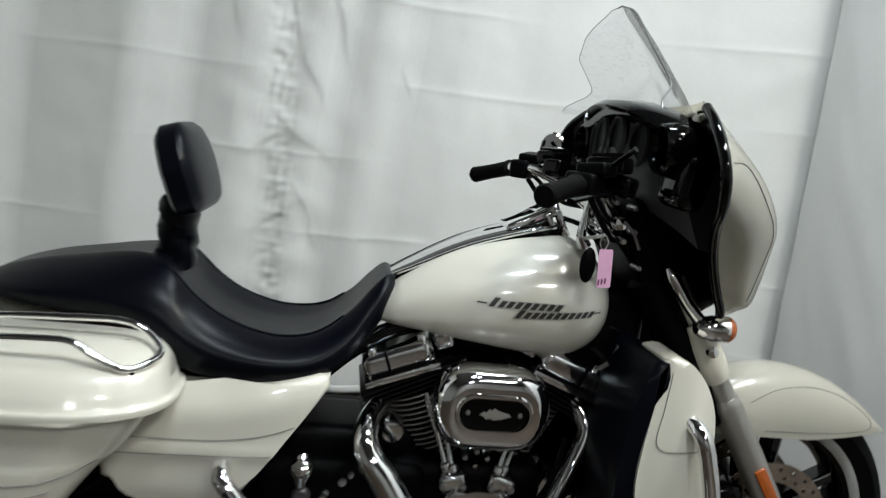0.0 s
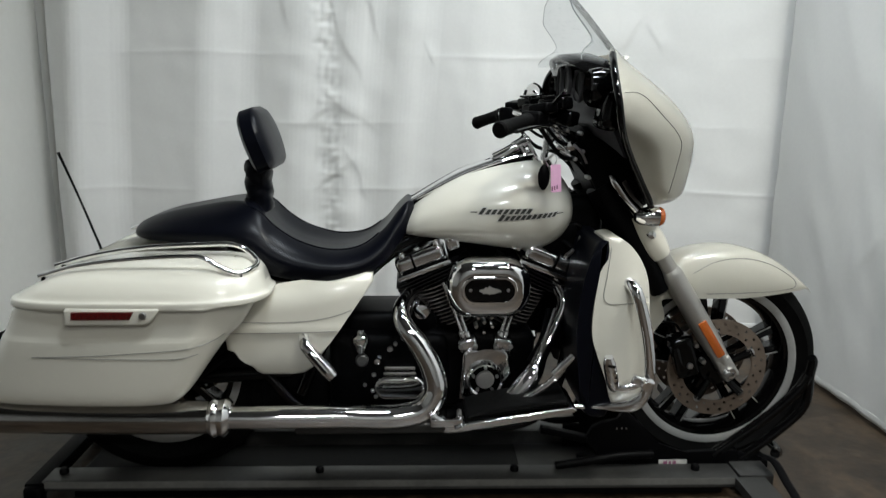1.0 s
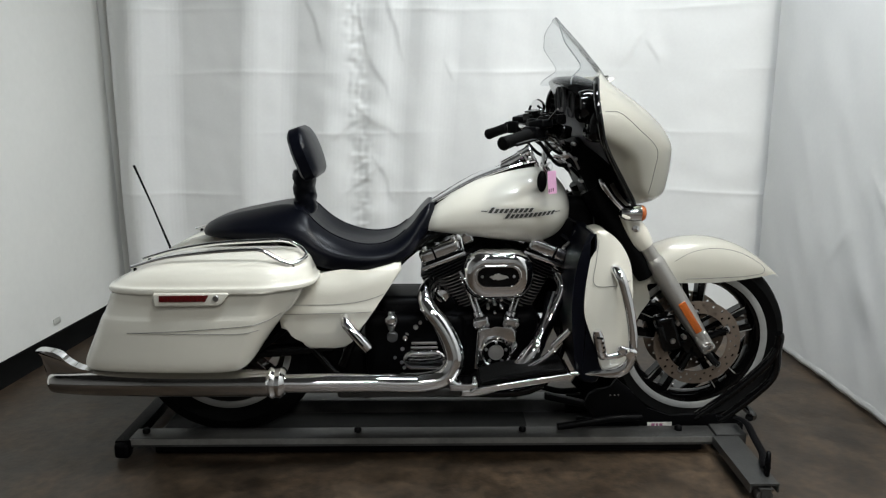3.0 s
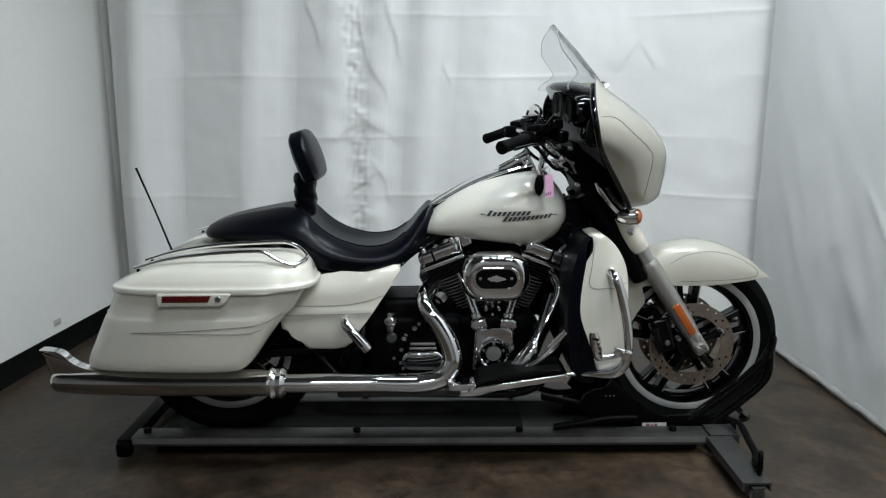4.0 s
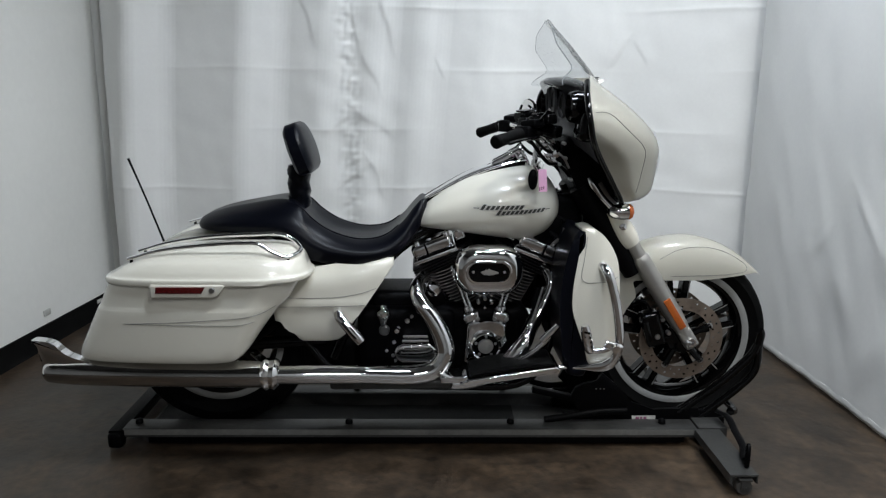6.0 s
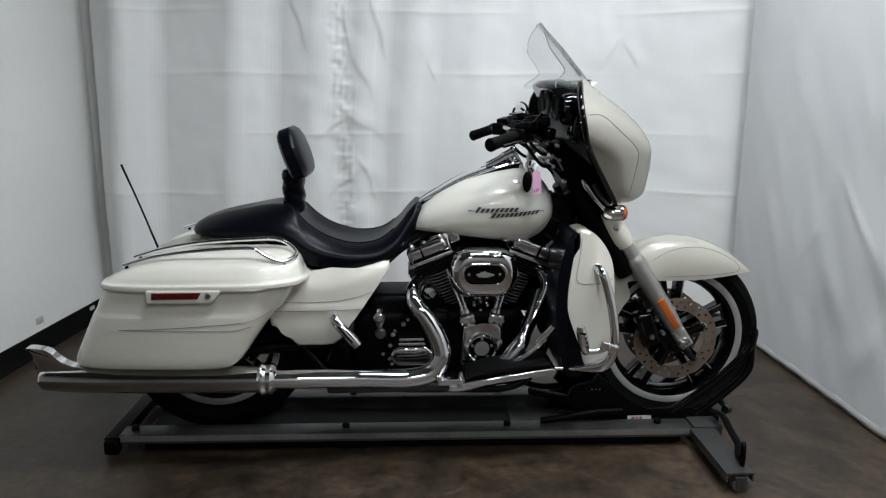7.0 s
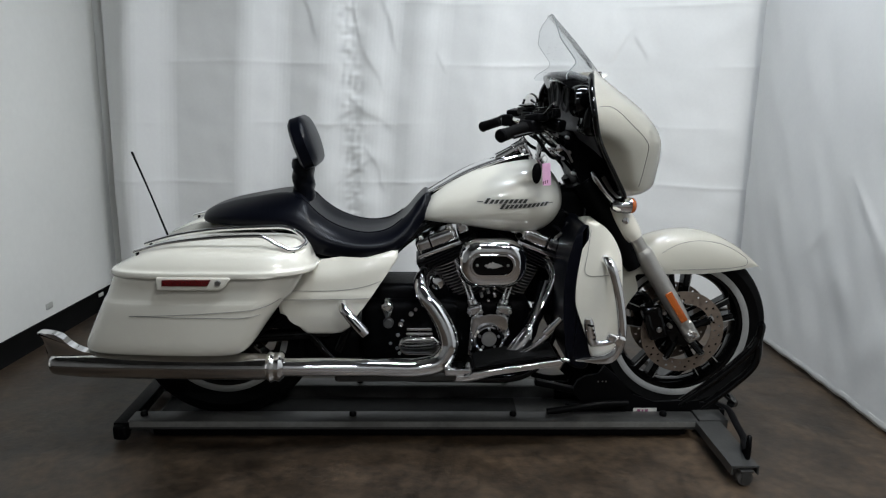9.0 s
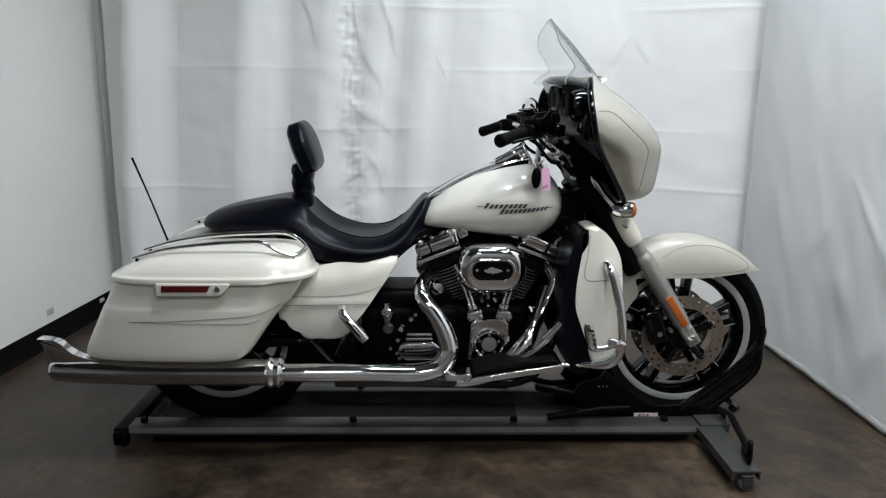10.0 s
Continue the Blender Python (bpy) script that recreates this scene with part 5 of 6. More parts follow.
tube(bm, [(-0.59, -0.315, 0.316), (-0.50, -0.31, 0.312), (-0.30, -0.295, 0.305), (-0.135, -0.285, 0.300), (-0.075, -0.28, 0.318), (-0.047, -0.275, 0.365), (-0.058, -0.265, 0.425), (-0.092, -0.25, 0.485),
          (-0.126, -0.235, 0.526), (-0.139, -0.215, 0.552), (-0.134, -0.17, 0.570), (-0.11, -0.10, 0.580)], [0.030, 0.030, 0.030, 0.031, 0.031, 0.031, 0.030, 0.028, 0.026, 0.024, 0.022, 0.022], 28, 6)
part("header_pipe", bm, CHROME, bike, "chrome rear header pipe with heat shield")
bm = bmesh.new()
tube(bm, [(0.29, -0.10, 0.62), (0.315, -0.13, 0.57), (0.29, -0.15, 0.50), (0.245, -0.19, 0.43), (0.215, -0.225, 0.385), (0.14, -0.235, 0.30), (0.06, -0.24, 0.262), (-0.02, -0.25, 0.254), (-0.10, -0.22, 0.262)], [0.018, 0.019, 0.019, 0.020, 0.027, 0.026, 0.024, 0.021, 0.018], 24, 6)
part("header_pipe", bm, CHROME, bike, "chrome front header pipe")
bm = bmesh.new()
box(bm, (-0.22, -0.25, 0.264), (0.40, 0.07, 0.036), 0.015, None, 3)
part("crossover", bm, STEEL, bike, "dull steel exhaust crossover")
# ---- engine ----
bm = bmesh.new()
box(bm, (0.07, -0.02, 0.37), (0.34, 0.26, 0.24), 0.05, None, 4)
engine = part("crankcase", bm, ENGINE, bike, "black engine case")
bm = box(bmesh.new(), (-0.17, -0.02, 0.37), (0.34, 0.28, 0.22), 0.04, None, 4)
part("gearbox_case", bm, ENGINE, bike, "black gearbox case")
bm = box(bmesh.new(), (-0.17, 0.0, 0.475), (0.30, 0.20, 0.10), 0.035, None, 4)
part("gearbox_top", bm, ENGINE, bike, "black rounded gearbox top")


def cylinder(lean, base):
    d = Vector((math.sin(radians(lean)), 0, math.cos(radians(lean))))
    q = d.to_track_quat("Z", "Y").to_matrix().to_4x4()
    m = Matrix.Translation(base) @ q

    def placed(bm):
        bmesh.ops.transform(bm, matrix=m, verts=bm.verts)
        return bm
    bm = bmesh.new()
    lathe(bm, [(0.05, 0.0), (0.052, 0.002), (0.052, 0.20), (0.05, 0.205)], (0, 0, 0), "z", 28)
    core = part("cylinder", placed(bm), ENGINE, bike, "black finned cylinder")
    for k in range(14):
        bm = bmesh.new()
        z = 0.016 + 0.0118 * k
        r = 0.066 + 0.0008 * k
        lathe(bm, [(0.050, z - 0.0022), (r, z - 0.0018), (r, z + 0.0018), (0.050, z + 0.0022)], (0, 0, 0), "z", 28, close=True)
        f = part("fin", placed(bm), FIN, core)
        bm = bmesh.new()
        lathe(bm, [(r - 0.001, z - 0.0019), (r + 0.0016, z - 0.0014), (r + 0.0022, z), (r + 0.0016, z + 0.0014), (r - 0.001, z + 0.0019)], (0, 0, 0), "z", 28, close=True)
        part("fin_edge", placed(bm), FINEDGE, f, "machined fin edge")
    for k in range(4):
        bm = bmesh.new()
        z = 0.184 + 0.0105 * k
        box(bm, (0, 0, z), (0.17 + 0.006 * k, 0.22, 0.0042), 0.0012)
        part("head_fin", placed(bm), FIN, core)
        bm = bmesh.new()
        box(bm, (0, -0.1106, z), (0.168 + 0.006 * k, 0.0014, 0.0026), 0)
        part("fin_edge", placed(bm), FINEDGE, core, "machined fin edge")
    bm = bmesh.new()
    box(bm, (0, 0, 0.202), (0.13, 0.17, 0.05), 0.012)
    part("cylinder_head", placed(bm), ENGINE, core)
    # stepped chrome rocker box, less tilted than the barrel
    s = 1 if lean > 0 else -1
    c = Vector((0.09 + s * 0.168, -0.035, 0.690))

    def leaning(bm):
        bmesh.ops.transform(bm, matrix=Matrix.Translation(c) @ Matrix.Rotation(radians(21 * s), 4, "Y"), verts=bm.verts)
        return bm
    bm = bmesh.new()
    box(bm, (s * 0.010, 0, 0.001), (0.140, 0.210, 0.046), 0.019, None, 6)
    rocker = part("rocker_cover", leaning(bm), CAST, bike, "chrome rocker cover")
    bm = bmesh.new()
    box(bm, (s * 0.008, 0, -0.030), (0.152, 0.225, 0.013), 0.004, None, 2)
    part("rocker_flange", leaning(bm), CHROME, rocker, "chrome rocker flange")
    bm = bmesh.new()
    box(bm, (s * 0.004, 0, -0.0215), (0.130, 0.205, 0.006), 0)
    part("rocker_gasket", leaning(bm), ENGINE, rocker, "black gasket")
    bm = bmesh.new()
    box(bm, (-s * 0.088, 0.01, 0.008), (0.036, 0.19, 0.040), 0.008, None, 3)
    part("rocker_end", leaning(bm), CHROME, rocker, "chrome rocker end plate")
    bm = bmesh.new()
    box(bm, (s * 0.030, -0.1085, 0.004), (0.006, 0.004, 0.046), 0.001)
    part("rocker_seam", leaning(bm), ENGINE, rocker, "dark seam")
    for bx, bz in ((-0.045, 0.027), (0.055, 0.027), (-0.052, -0.024), (0.066, -0.024), (-0.088, 0.026)):
        bm = bmesh.new()
        lathe(bm, [(0.010, -0.006), (0.0105, 0.004), (0.008, 0.009), (0.003, 0.010)], (s * bx, -0.090, bz), "z", 12)
        part("cover_bolt", leaning(bm), CHROME, rocker, "chrome bolt")


cylinder(-25, (0.040, -0.035, 0.455))
cylinder(25, (0.140, -0.035, 0.455))
# pushrod tubes
for a, b in (((0.046, -0.155, 0.47), (0.000, -0.12, 0.62)), ((0.034, -0.15, 0.47), (-0.022, -0.12, 0.62)), ((0.135, -0.155, 0.47), (0.182, -0.12, 0.62)), ((0.148, -0.15, 0.47), (0.204, -0.12, 0.62))):
    bm = bmesh.new()
    A, B = Vector(a), Vector(b)
    tube(bm, [A, A + (B - A) * 0.1, A + (B - A) * 0.12, A + (B - A) * 0.5, A + (B - A) * 0.52, B], [0.012, 0.012, 0.0065, 0.0065, 0.0075, 0.0075], 14, 2)
    part("pushrod_tube", bm, CHROME, bike, "chrome pushrod tube")
for x in (0.045, 0.142):
    bm = bmesh.new()
    box(bm, (x, -0.155, 0.455), (0.055, 0.05, 0.04), 0.012, (0, 14 if x > 0.1 else -14, 0), 3)
    tb = part("tappet_block", bm, CAST, bike, "chrome tappet cover")
    for dx in (-0.02, 0.02):
        bm = bmesh.new()
        lathe(bm, [(0.002, -0.005), (0.006, -0.004), (0.007, 0.004)], (x + dx, -0.180, 0.452), "y", 10)
        part("cover_bolt", bm, ALLOY, tb)
# cam cover
bm = plate(bmesh.new(), [(0.02, 0.30), (0.03, 0.43), (0.05, 0.455), (0.085, 0.432), (0.11, 0.432), (0.14, 0.455), (0.165, 0.43), (0.15, 0.38), (0.145, 0.33), (0.12, 0.30), (0.07, 0.285)], -0.185, -0.13, 0.014, 4)
cam_cover = part("cam_cover", bm, CAST, bike, "chrome cam cover")
bm = bmesh.new()
lathe(bm, [(0.051, 0.02), (0.052, -0.010), (0.047, -0.016), (0.042, -0.012), (0.041, -0.004), (0.041, 0.02)], (0.092, -0.190, 0.362), "y", 40, close=True)
part("cam_ring", bm, CHROME, cam_cover, "chrome ring")
bm = bmesh.new()
lathe(bm, [(0.002, -0.010), (0.024, -0.009), (0.026, -0.002), (0.026, 0.004)], (0.092, -0.192, 0.362), "y", 36)
part("timer_cover", bm, FORKTUBE, cam_cover, "brushed round timer cover")
bm = bmesh.new()
lathe(bm, [(0.025, -0.002), (0.041, -0.001), (0.0415, 0.004), (0.025, 0.004)], (0.092, -0.192, 0.362), "y", 36, close=True)
part("timer_surround", bm, GAUGE, cam_cover, "black recessed ring")
for k in range(5):
    a = 2 * math.pi * k / 5 + 0.3
    bm = bmesh.new()
    lathe(bm, [(0.001, -0.008), (0.0045, -0.007), (0.005, 0.004)], (0.092 + 0.034 * math.cos(a), -0.194, 0.362 + 0.034 * math.sin(a)), "y", 10)
    part("timer_screw", bm, ALLOY, cam_cover)
# air cleaner: oval chrome cover with a dark window
bm = bmesh.new()
rings = []
for k, (y, g) in enumerate(((-0.135, 0.90), (-0.150, 0.98), (-0.165, 1.0), (-0.195, 1.0), (-0.208, 0.975), (-0.219, 0.90), (-0.226, 0.80), (-0.2285, 0.72))):
    rings.append([(px, y, pz) for px, pz in rounded(0.096, 0.624, 0.113 * g if g > 0.75 else 0.086, 0.0805 * g if g > 0.75 else 0.050, (0.070 * g if g > 0.75 else 0.046), 8)])
rings.append([(px, -0.2285, pz) for px, pz in rounded(0.094, 0.626, 0.0745, 0.0385, 0.036, 8)])
rings.append([(px, -0.2330, pz) for px, pz in rounded(0.094, 0.626, 0.0725, 0.0365, 0.035, 8)])
rings.append([(px, -0.2330, pz) for px, pz in rounded(0.094, 0.626, 0.067, 0.0315, 0.031, 8)])
rings.append([(px, -0.2235, pz) for px, pz in rounded(0.094, 0.626, 0.066, 0.0305, 0.030, 8)])
skin(bm, rings)
air = part("air_cleaner", bm, CHROME, bike, "oval chrome air cleaner cover")
bm = plate(bmesh.new(), rounded(0.094, 0.626, 0.0655, 0.030, 0.0295, 8), -0.2265, -0.2237, 0.0)
part("air_cleaner_window", bm, BLACK, air, "black inset plate")
bm = plate(bmesh.new(), [(0.066, 0.6245), (0.074, 0.6300), (0.079, 0.6280), (0.084, 0.6360), (0.089, 0.6320), (0.094, 0.6380), (0.101, 0.6330), (0.108, 0.6315), (0.122, 0.6275), (0.127, 0.6230), (0.116, 0.6200), (0.106, 0.6160), (0.100, 0.6180), (0.094, 0.6140), (0.087, 0.6190), (0.078, 0.6160), (0.075, 0.6210)], -0.2290, -0.2260, 0.001, 1)
part("air_cleaner_badge", bm, EMBLEM_EDGE, air, "silver badge shape")
for sx in (-0.050, 0.050):
    bm = bmesh.new()
    lathe(bm, [(0.001, -0.004), (0.004, -0.003), (0.005, 0.0)], (0.094 + sx, -0.2265, 0.626), "y", 12)
    part("cover_screw", bm, ALLOY, air)
# intake, case bolts and gap filler behind the cleaner
bm = bmesh.new()
lathe(bm, [(0.055, -0.14), (0.06, -0.10), (0.045, -0.06), (0.045, 0.0)], (0.09, 0, 0.615), "y", 24)
part("intake", bm, ENGINE, bike)
for k, (x, z) in enumerate(((0.052, 0.535), (0.074, 0.525), (0.092, 0.510), (0.112, 0.525), (0.134, 0.535), (0.092, 0.480), (0.070, 0.497), (0.115, 0.497), (-0.030, 0.440), (-0.022, 0.390), (-0.018, 0.350), (0.200, 0.400), (0.185, 0.455))):
    bm = bmesh.new()
    lathe(bm, [(0.001, -0.006), (0.005, -0.005), (0.0062, 0.002), (0.0062, 0.03)], (x, -0.140, z), "y", 8 if k % 2 else 14)
    part("case_bolt", bm, CHROME if k % 2 else ALLOY, bike, "bright case bolt")
# Added black block keeps the bright backdrop from showing between the heads.
bm = bmesh.new()
box(bm, (0.09, 0.0, 0.705), (0.20, 0.12, 0.10), 0.02, None, 3)
part("head_gap_fill", bm, ENGINE, bike, "added black block filling the gap between the heads")
# gearbox side: chrome cover and fittings
bm = plate(bmesh.new(), [(-0.196, 0.325), (-0.185, 0.305), (-0.17, 0.297), (-0.085, 0.297), (-0.07, 0.305), (-0.062, 0.325), (-0.066, 0.345), (-0.085, 0.358), (-0.17, 0.358), (-0.19, 0.345)], -0.182, -0.13, 0.012, 4)
for v in bm.verts:
    v.co.x, v.co.z = (v.co.x + 0.129) * 1.08 - 0.143, (v.co.z - 0.3275) * 1.12 + 0.331
clutch = part("clutch_cover", bm, CHROME, bike, "chrome clutch release cover")
for k, z in enumerate((0.372, 0.388)):
    bm = bmesh.new()
    box(bm, (-0.142, -0.165, z + 0.006), (0.092 - 0.006 * k, 0.05, 0.012), 0.004, None, 2)
    part("cover_rib", bm, CHROME, clutch, "chrome rib")
bm = bmesh.new()
box(bm, (-0.125, -0.135, 0.345), (0.17, 0.05, 0.13), 0.02, None, 3)
part("side_cover_casting", bm, ENGINE, bike)
for x, z, r in ((-0.215, 0.365, 0.007), (-0.218, 0.318, 0.007), (-0.21, 0.30, 0.006), (-0.20, 0.415, 0.007), (-0.17, 0.44, 0.009), (-0.155, 0.455, 0.006), (-0.045, 0.315, 0.006), (-0.047, 0.348, 0.006), (-0.08, 0.42, 0.007), (-0.24, 0.335, 0.006), (-0.05, 0.285, 0.006)):
    bm = bmesh.new()
    lathe(bm, [(0.001, -0.008), (r * 0.8, -0.007), (r, 0.0), (r, 0.03)], (x, -0.158, z), "y", 12)
    part("case_bolt", bm, ALLOY, bike, "bright case bolt")
bm = bmesh.new()
lathe(bm, [(0.002, 0.026), (0.014, 0.024), (0.024, 0.014), (0.025, 0.002), (0.019, -0.010), (0.012, -0.03)], (-0.250, -0.165, 0.462), "z", 12)
lathe(bm, [(0.010, 0.022), (0.013, 0.030), (0.007, 0.036)], (-0.250, -0.165, 0.462), "z", 10)
part("dipstick", bm, CHROME, bike, "chrome oil dipstick knob")
bm = bmesh.new()
lathe(bm, [(0.002, -0.012), (0.014, -0.011), (0.018, -0.006), (0.018, 0.03)], (-0.247, -0.165, 0.410), "y", 20)
part("oil_plug", bm, STEEL, bike, "round dull metal plug")
bm = bmesh.new()
lathe(bm, [(0.002, -0.012), (0.008, -0.011), (0.011, -0.004), (0.011, 0.03)], (-0.205, -0.165, 0.408), "y", 16)
part("oil_plug", bm, CHROME, bike, "small chrome plug")
bm = bmesh.new()
lathe(bm, [(0.004, -0.020), (0.020, -0.017), (0.026, -0.006), (0.026, 0.02), (0.018, 0.03)], (-0.082, -0.125, 0.540), "y", 20)
part("solenoid_cover", bm, CHROME, bike, "chrome solenoid cover")
# starter and frame behind
bm = bmesh.new()
lathe(bm, [(0.02, -0.10), (0.04, -0.09), (0.042, 0.05)], (-0.08, -0.03, 0.50), "y", 24)
part("starter", bm, ENGINE, bike)
bm = bmesh.new()
box(bm, (-0.21, -0.02, 0.482), (0.17, 0.18, 0.09), 0.03, None, 4)
part("battery_box", bm, SATIN, bike)
bm = bmesh.new()
for s in (-1, 1):
    tube(bm, [(0.36, s * 0.03, 0.85), (0.15, s * 0.045, 0.775), (-0.10, s * 0.09, 0.735), (-0.24, s * 0.13, 0.64), (-0.36, s * 0.13, 0.44), (-0.42, s * 0.13, 0.30)], 0.018, 12)
    tube(bm, [(0.38, s * 0.03, 0.84), (0.35, s * 0.07, 0.65), (0.32, s * 0.12, 0.35), (0.24, s * 0.14, 0.22), (0.0, s * 0.14, 0.20), (-0.40, s * 0.13, 0.24), (-0.52, s * 0.12, 0.36)], 0.017, 12)
    tube(bm, [(-0.30, s * 0.13, 0.62), (-0.55, s * 0.125, 0.65), (-0.95, s * 0.12, 0.66)], 0.015, 10)
    tube(bm, [(-0.45, s * 0.11, 0.36), (-0.62, s * 0.115, 0.35), (-0.823, s * 0.12, 0.343)], 0.022, 12)
part("frame", bm, BLACK, bike, "black tubular steel frame")
bm = bmesh.new()
for s in (-1, 1):
    tube(bm, [(-0.70, s * 0.14, 0.36), (-0.62, s * 0.145, 0.42), (-0.57, s * 0.145, 0.47)], 0.013, 10)
    box(bm, (-0.60, s * 0.11, 0.42), (0.14, 0.05, 0.09), 0.015, None, 2)
box(bm, (-0.44, 0, 0.30), (0.20, 0.22, 0.13), 0.03, None, 3)
box(bm, (-0.50, 0, 0.55), (0.40, 0.25, 0.15), 0.03, None, 3)
part("swingarm_block", bm, SATIN, bike)
bm = bmesh.new()
lathe(bm, [(0.006, -0.145), (0.016, -0.145), (0.016, 0.145), (0.006, 0.145)], RW, "y", 18)
part("rear_axle", bm, CHROME, bike)
bm = bmesh.new()
lathe(bm, [(0.006, -0.145), (0.012, -0.14), (0.012, 0.14), (0.006, 0.145)], FW + Vector((0, 0, 0.008)), "y", 18)
part("front_axle", bm, ALLOY, bike)
# engine bay dark mass: oil cooler, horn bracket, gap filler, hoses
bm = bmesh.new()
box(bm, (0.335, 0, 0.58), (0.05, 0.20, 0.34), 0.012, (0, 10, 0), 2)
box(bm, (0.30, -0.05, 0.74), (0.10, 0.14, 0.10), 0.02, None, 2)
# Added dark block closes the bright gap beside the front cylinder.
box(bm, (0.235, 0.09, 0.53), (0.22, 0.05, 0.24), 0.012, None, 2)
part("cooler_and_gap_fill", bm, ENGINE, bike)
for pts, r in (([(0.30, -0.11, 0.74), (0.33, -0.13, 0.72), (0.345, -0.12, 0.68), (0.32, -0.10, 0.63)], 0.008), ([(0.29, -0.09, 0.77), (0.35, -0.11, 0.78), (0.37, -0.10, 0.73)], 0.006), ([(0.27, -0.14, 0.55), (0.25, -0.15, 0.46), (0.22, -0.15, 0.40)], 0.006)):
    part("hose", tube(bmesh.new(), pts, r, 8), SATIN, bike, "black hose")
for p, q, r in (((0.345, -0.14, 0.725), (0.352, -0.145, 0.755), 0.007), ((0.315, -0.15, 0.705), (0.33, -0.155, 0.72), 0.006), ((0.275, -0.205, 0.57), (0.24, -0.215, 0.45), 0.004)):
    part("fitting", rod(bmesh.new(), p, q, r, 10), ALLOY, bike, "bright hose fitting")

# ---- lower fairings, guards, boards, pegs ----
LOW = [(0.372, 0.782), (0.40, 0.786), (0.425, 0.775), (0.462, 0.735), (0.490, 0.680), (0.500, 0.62), (0.505, 0.50), (0.507, 0.42), (0.495, 0.36), (0.47, 0.325), (0.44, 0.312), (0.415, 0.33), (0.395, 0.40), (0.365, 0.48), (0.350, 0.53), (0.350, 0.60), (0.362, 0.69)]
for s in (-1, 1):
    bm = sliced(plate(bmesh.new(), LOW, -0.320, -0.20, 0.016, 4, smooth=3), np.linspace(0.36, 0.50, 14), np.linspace(0.33, 0.77, 26))
    for v in bm.verts:
        if v.co.y < -0.25:
            v.co.y += 0.020 * ((v.co.z - 0.54) / 0.24) ** 2 + 0.010 * math.sin(max(min((v.co.x - 0.36) / 0.14, 1), 0) * math.pi) * -1
        f = max(0, (v.co.x - 0.42) / 0.09)
        v.co.y += 0.028 * f * f
    if s > 0:
        b2 = mirror(bm)
        bm.free()
        bm = b2
    lower = part("lower_fairing", bm, WHITE, bike, "pearl white lower fairing")
    if s < 0:
        tr = tree_of(lower)
        bm = bmesh.new()
        lay(bm, tr, [(0.388, 0.76), (0.380, 0.69), (0.374, 0.63), (0.385, 0.618), (0.42, 0.618), (0.47, 0.622), (0.49, 0.63)], 0.0009)
        part("pinstripe", bm, STRIPE, lower, "thin grey pinstripe")
    bm = plate(bmesh.new(), [(0.385, 0.775), (0.362, 0.775), (0.335, 0.72), (0.318, 0.64), (0.312, 0.54), (0.322, 0.42), (0.345, 0.31), (0.40, 0.30), (0.41, 0.34), (0.40, 0.42), (0.365, 0.52), (0.365, 0.62), (0.378, 0.70)], -0.312, -0.10, 0.020, 5, smooth=3)
    if s > 0:
        b2 = mirror(bm)
        bm.free()
        bm = b2
    part("lower_fairing_liner", bm, VINYL, bike, "dark blue-black lower fairing liner")
    bm = bmesh.new()
    tube(bm, [(0.40, s * 0.22, 0.665), (0.435, s * 0.315, 0.672), (0.447, s * 0.345, 0.655), (0.462, s * 0.352, 0.61), (0.482, s * 0.354, 0.53), (0.493, s * 0.352, 0.44), (0.486, s * 0.345, 0.380), (0.462, s * 0.335, 0.352),
              (0.430, s * 0.322, 0.340), (0.392, s * 0.310, 0.333), (0.34, s * 0.302, 0.330), (0.296, s * 0.295, 0.328)], [0.0155] * 6 + [0.017, 0.021, 0.017, 0.009, 0.0065, 0.006], 18)
    part("engine_guard", bm, CHROME, bike, "chrome engine guard")
    bm = bmesh.new()
    tube(bm, [(0.470, s * 0.365, 0.423), (0.44, s * 0.368, 0.412), (0.405, s * 0.365, 0.408)], 0.010, 10)
    box(bm, (0.472, s * 0.365, 0.425), (0.06, 0.026, 0.026), 0.008, (0, 18, 0), 3)
    lathe(bm, [(0.003, s * 0.020), (0.012, s * 0.020), (0.015, s * 0.012), (0.015, -s * 0.01)], (0.477, s * 0.368, 0.420), "y", 18)
    part("peg_clamp", bm, CHROME, bike, "chrome peg clamp")
    bm = bmesh.new()
    tube(bm, [(0.402, s * 0.362, 0.408), (0.394, s * 0.375, 0.425), (0.378, s * 0.39, 0.482), (0.373, s * 0.395, 0.503)], [0.013, 0.0155, 0.0155, 0.010], 18, 3)
    pg = part("highway_peg", bm, CHROME, bike, "chrome highway peg")
    for k in range(4):
        bm = bmesh.new()
        box(bm, (0.392 - 0.0042 * k, s * (0.3905 + 0.0038 * k), 0.435 + 0.0155 * k), (0.020, 0.008, 0.007), 0.002, (0, 14, 0))
        part("rubber_strip", bm, RUBBER, pg, "black rubber strip")
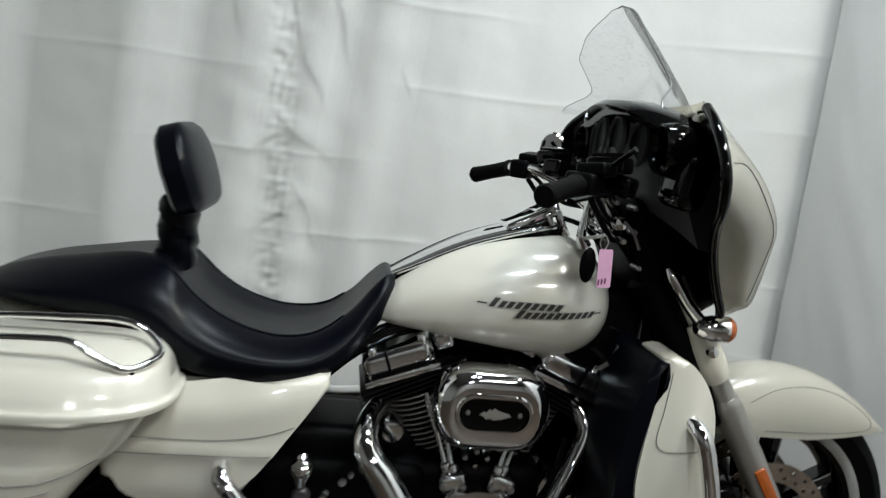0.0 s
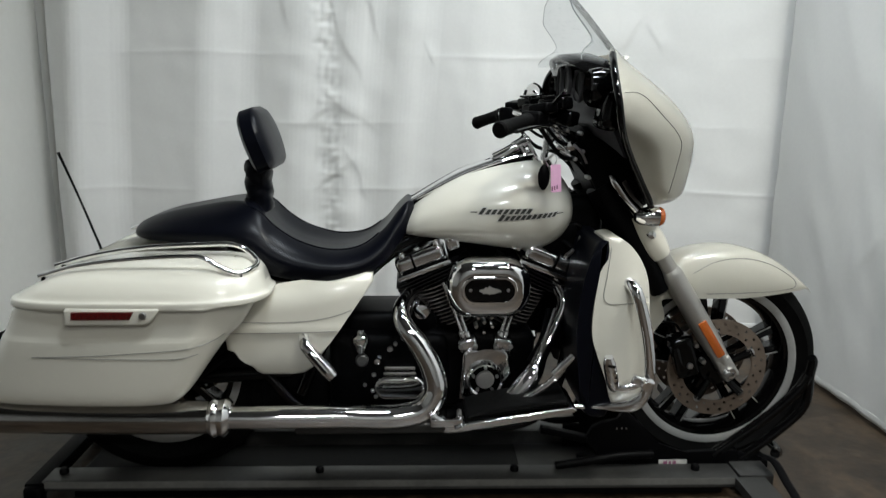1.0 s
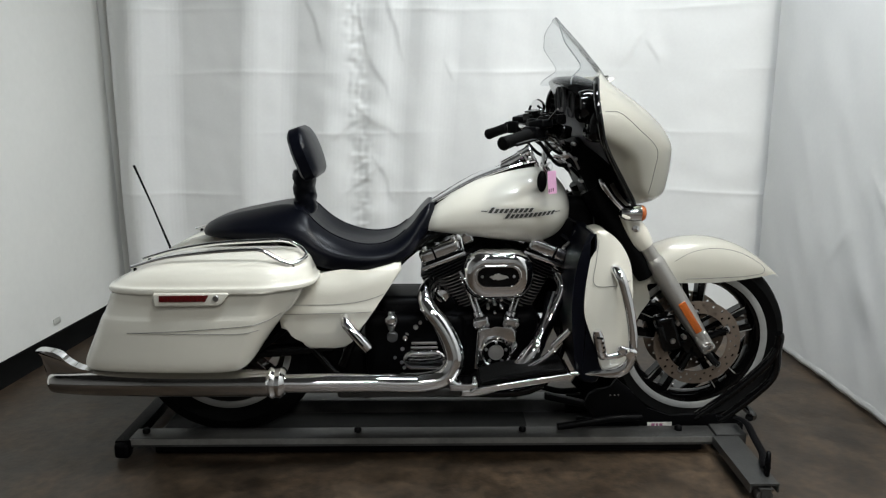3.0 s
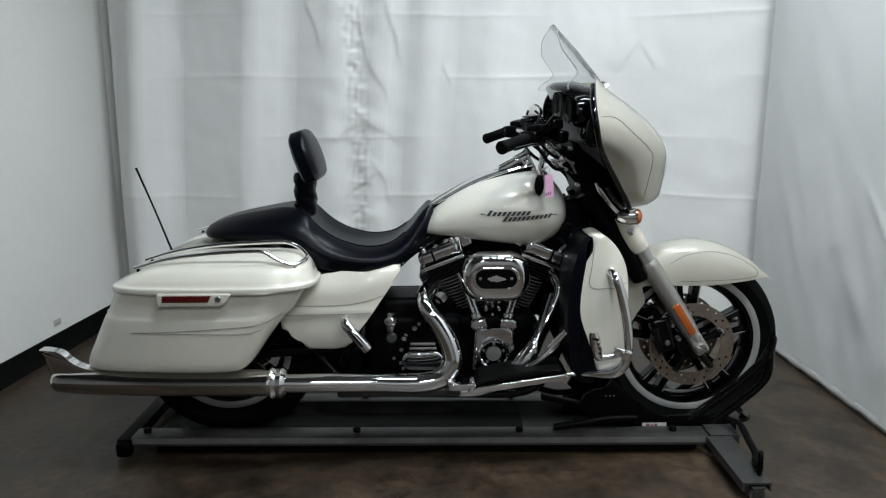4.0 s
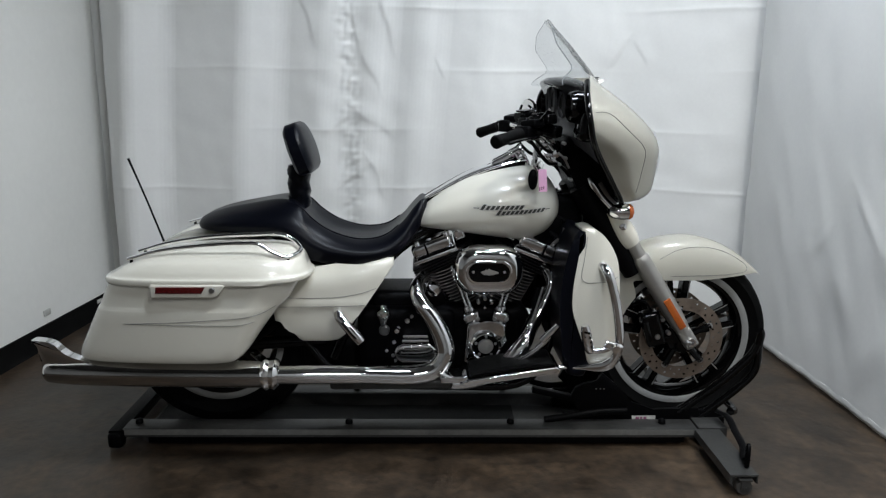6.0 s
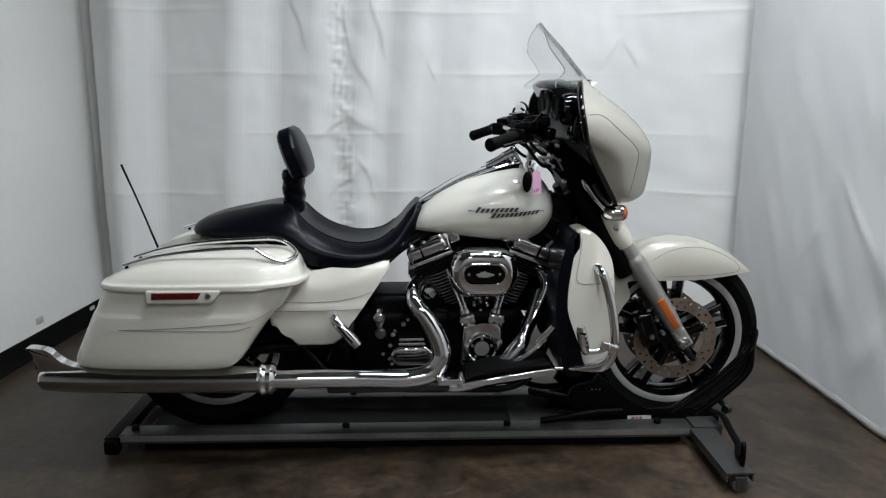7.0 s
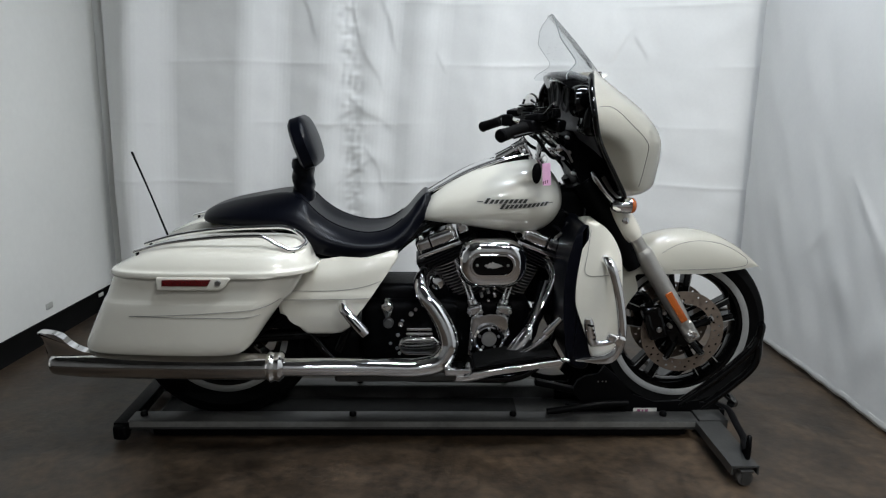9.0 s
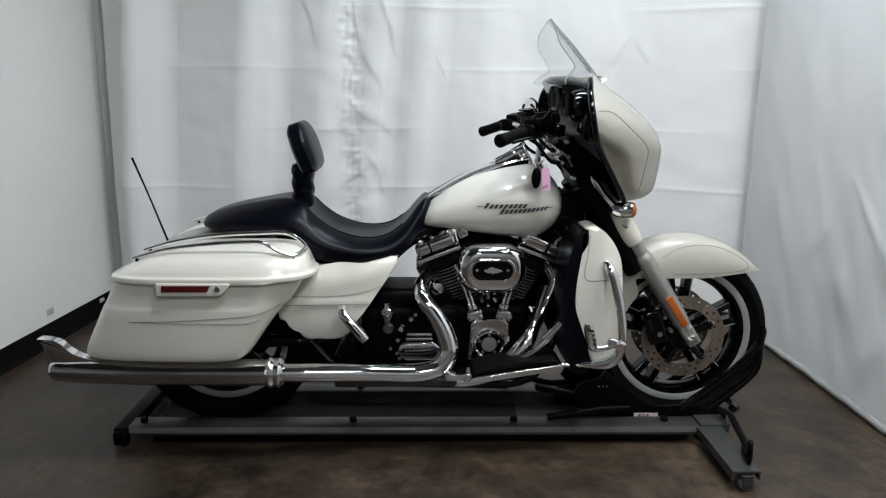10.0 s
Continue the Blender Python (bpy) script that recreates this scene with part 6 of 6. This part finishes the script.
# floorboards
for s in (-1, 1):
    bm = plate(bmesh.new(), [(0.00, 0.288), (0.02, 0.282), (0.30, 0.326), (0.315, 0.338), (0.305, 0.346), (0.03, 0.305)], -0.345, -0.21, 0.004)
    if s > 0:
        b2 = mirror(bm)
        bm.free()
        bm = b2
    fb = part("floorboard", bm, CHROME, bike, "chrome-edged rider floorboard")
    bm = plate(bmesh.new(), [(0.03, 0.306), (0.30, 0.347), (0.29, 0.358), (0.20, 0.351), (0.10, 0.336), (0.035, 0.318)], -0.330, -0.21, 0.008)
    if s > 0:
        b2 = mirror(bm)
        bm.free()
        bm = b2
    part("board_pad", bm, RUBBER, fb, "black rubber board pad")
    bm = bmesh.new()
    tube(bm, [(-0.393, s * 0.24, 0.500), (-0.387, s * 0.262, 0.492), (-0.37, s * 0.275, 0.474), (-0.33, s * 0.285, 0.430), (-0.315, s * 0.285, 0.413)], [0.016, 0.017, 0.0165, 0.018, 0.017], 18, 4)
    tube(bm, [(-0.385, s * 0.20, 0.49), (-0.385, s * 0.25, 0.49)], 0.012, 12)
    peg = part("passenger_peg", bm, CHROME, bike, "chrome folded passenger peg")
    bm = bmesh.new()
    tube(bm, [(-0.375, s * 0.292, 0.478), (-0.33, s * 0.303, 0.428)], 0.0035, 8)
    part("rubber_strip", bm, RUBBER, peg)
bm = bmesh.new()
tube(bm, [(0.10, -0.22, 0.30), (0.17, -0.27, 0.33), (0.24, -0.28, 0.375), (0.29, -0.285, 0.43)], [0.009, 0.009, 0.009, 0.008], 12)
rod(bm, (0.262, -0.29, 0.415), (0.312, -0.292, 0.468), 0.011, 14)
part("brake_pedal", bm, CHROME, bike, "chrome brake pedal")
bm = bmesh.new()
box(bm, (-0.02, -0.30, 0.300), (0.085, 0.07, 0.022), 0.006, None, 2)
part("board_bracket", bm, CHROME, bike, "chrome board bracket")
bm = bmesh.new()
tube(bm, [(0.05, -0.17, 0.26), (0.15, -0.18, 0.255), (0.22, -0.18, 0.265), (0.30, -0.18, 0.29)], 0.012, 10)
for k in range(5):
    lathe(bm, [(0.006, -0.006), (0.008, 0.0), (0.006, 0.012)], (0.10 + 0.04 * k, -0.19, 0.252 + 0.006 * (k % 2)), "z", 10)
part("board_support", bm, SATIN, bike)
# jiffy stand side and belly
bm = bmesh.new()
box(bm, (-0.05, 0.0, 0.24), (0.62, 0.20, 0.05), 0.02, None, 3)
part("oil_pan", bm, ENGINE, bike)

# antenna on the rear fender's far side
bm = bmesh.new()
tube(bm, [(-1.100, 0.30, 0.560), (-1.124, 0.305, 0.62), (-1.18, 0.32, 0.77), (-1.236, 0.325, 0.921), (-1.240, 0.325, 0.932)], [0.006, 0.0045, 0.0036, 0.0045, 0.0048], 8, 3)
part("antenna", bm, SATIN, bike, "thin black whip antenna")

# key with a card tag hanging at the headstock
bm = plate(bmesh.new(), rounded(0.249, 0.926, 0.0130, 0.035, 0.003, 3), -0.254, -0.2528, 0)
bmesh.ops.rotate(bm, cent=(0.247, -0.25, 0.96), matrix=Matrix.Rotation(radians(-4), 3, "Y"), verts=bm.verts)
tag = solo("key_tag", bm, PINK, "pink card key tag hanging from the ignition key", "key tag")
bm = bmesh.new()
for k in range(3):
    box(bm, (0.243 + 0.006 * k, -0.2545, 0.900 + 0.002 * k), (0.003, 0.0008, 0.010), 0)
part("tag_writing", bm, INK, tag, "dark handwritten bars")
bm = bmesh.new()
tube(bm, [(0.243, -0.253, 0.957), (0.236, -0.252, 0.972), (0.245, -0.245, 0.986), (0.252, -0.249, 0.974), (0.245, -0.253, 0.957)], 0.0012, 6, 5)
tube(bm, [(0.243, -0.246, 0.985), (0.244, -0.20, 0.975), (0.248, -0.13, 0.962)], 0.0035, 8, 4)
part("key", bm, ALLOY, tag, "metal key and ring")
bm = bmesh.new()
lathe(bm, [(0.002, -0.005), (0.012, -0.004), (0.015, 0.0), (0.012, 0.004), (0.002, 0.005)], (0.222, -0.244, 0.928), "y", 18)
for v in bm.verts:
    v.co.z = 0.928 + (v.co.z - 0.928) * 2.2
part("key_fob", bm, SATIN, tag, "black oval key fob")
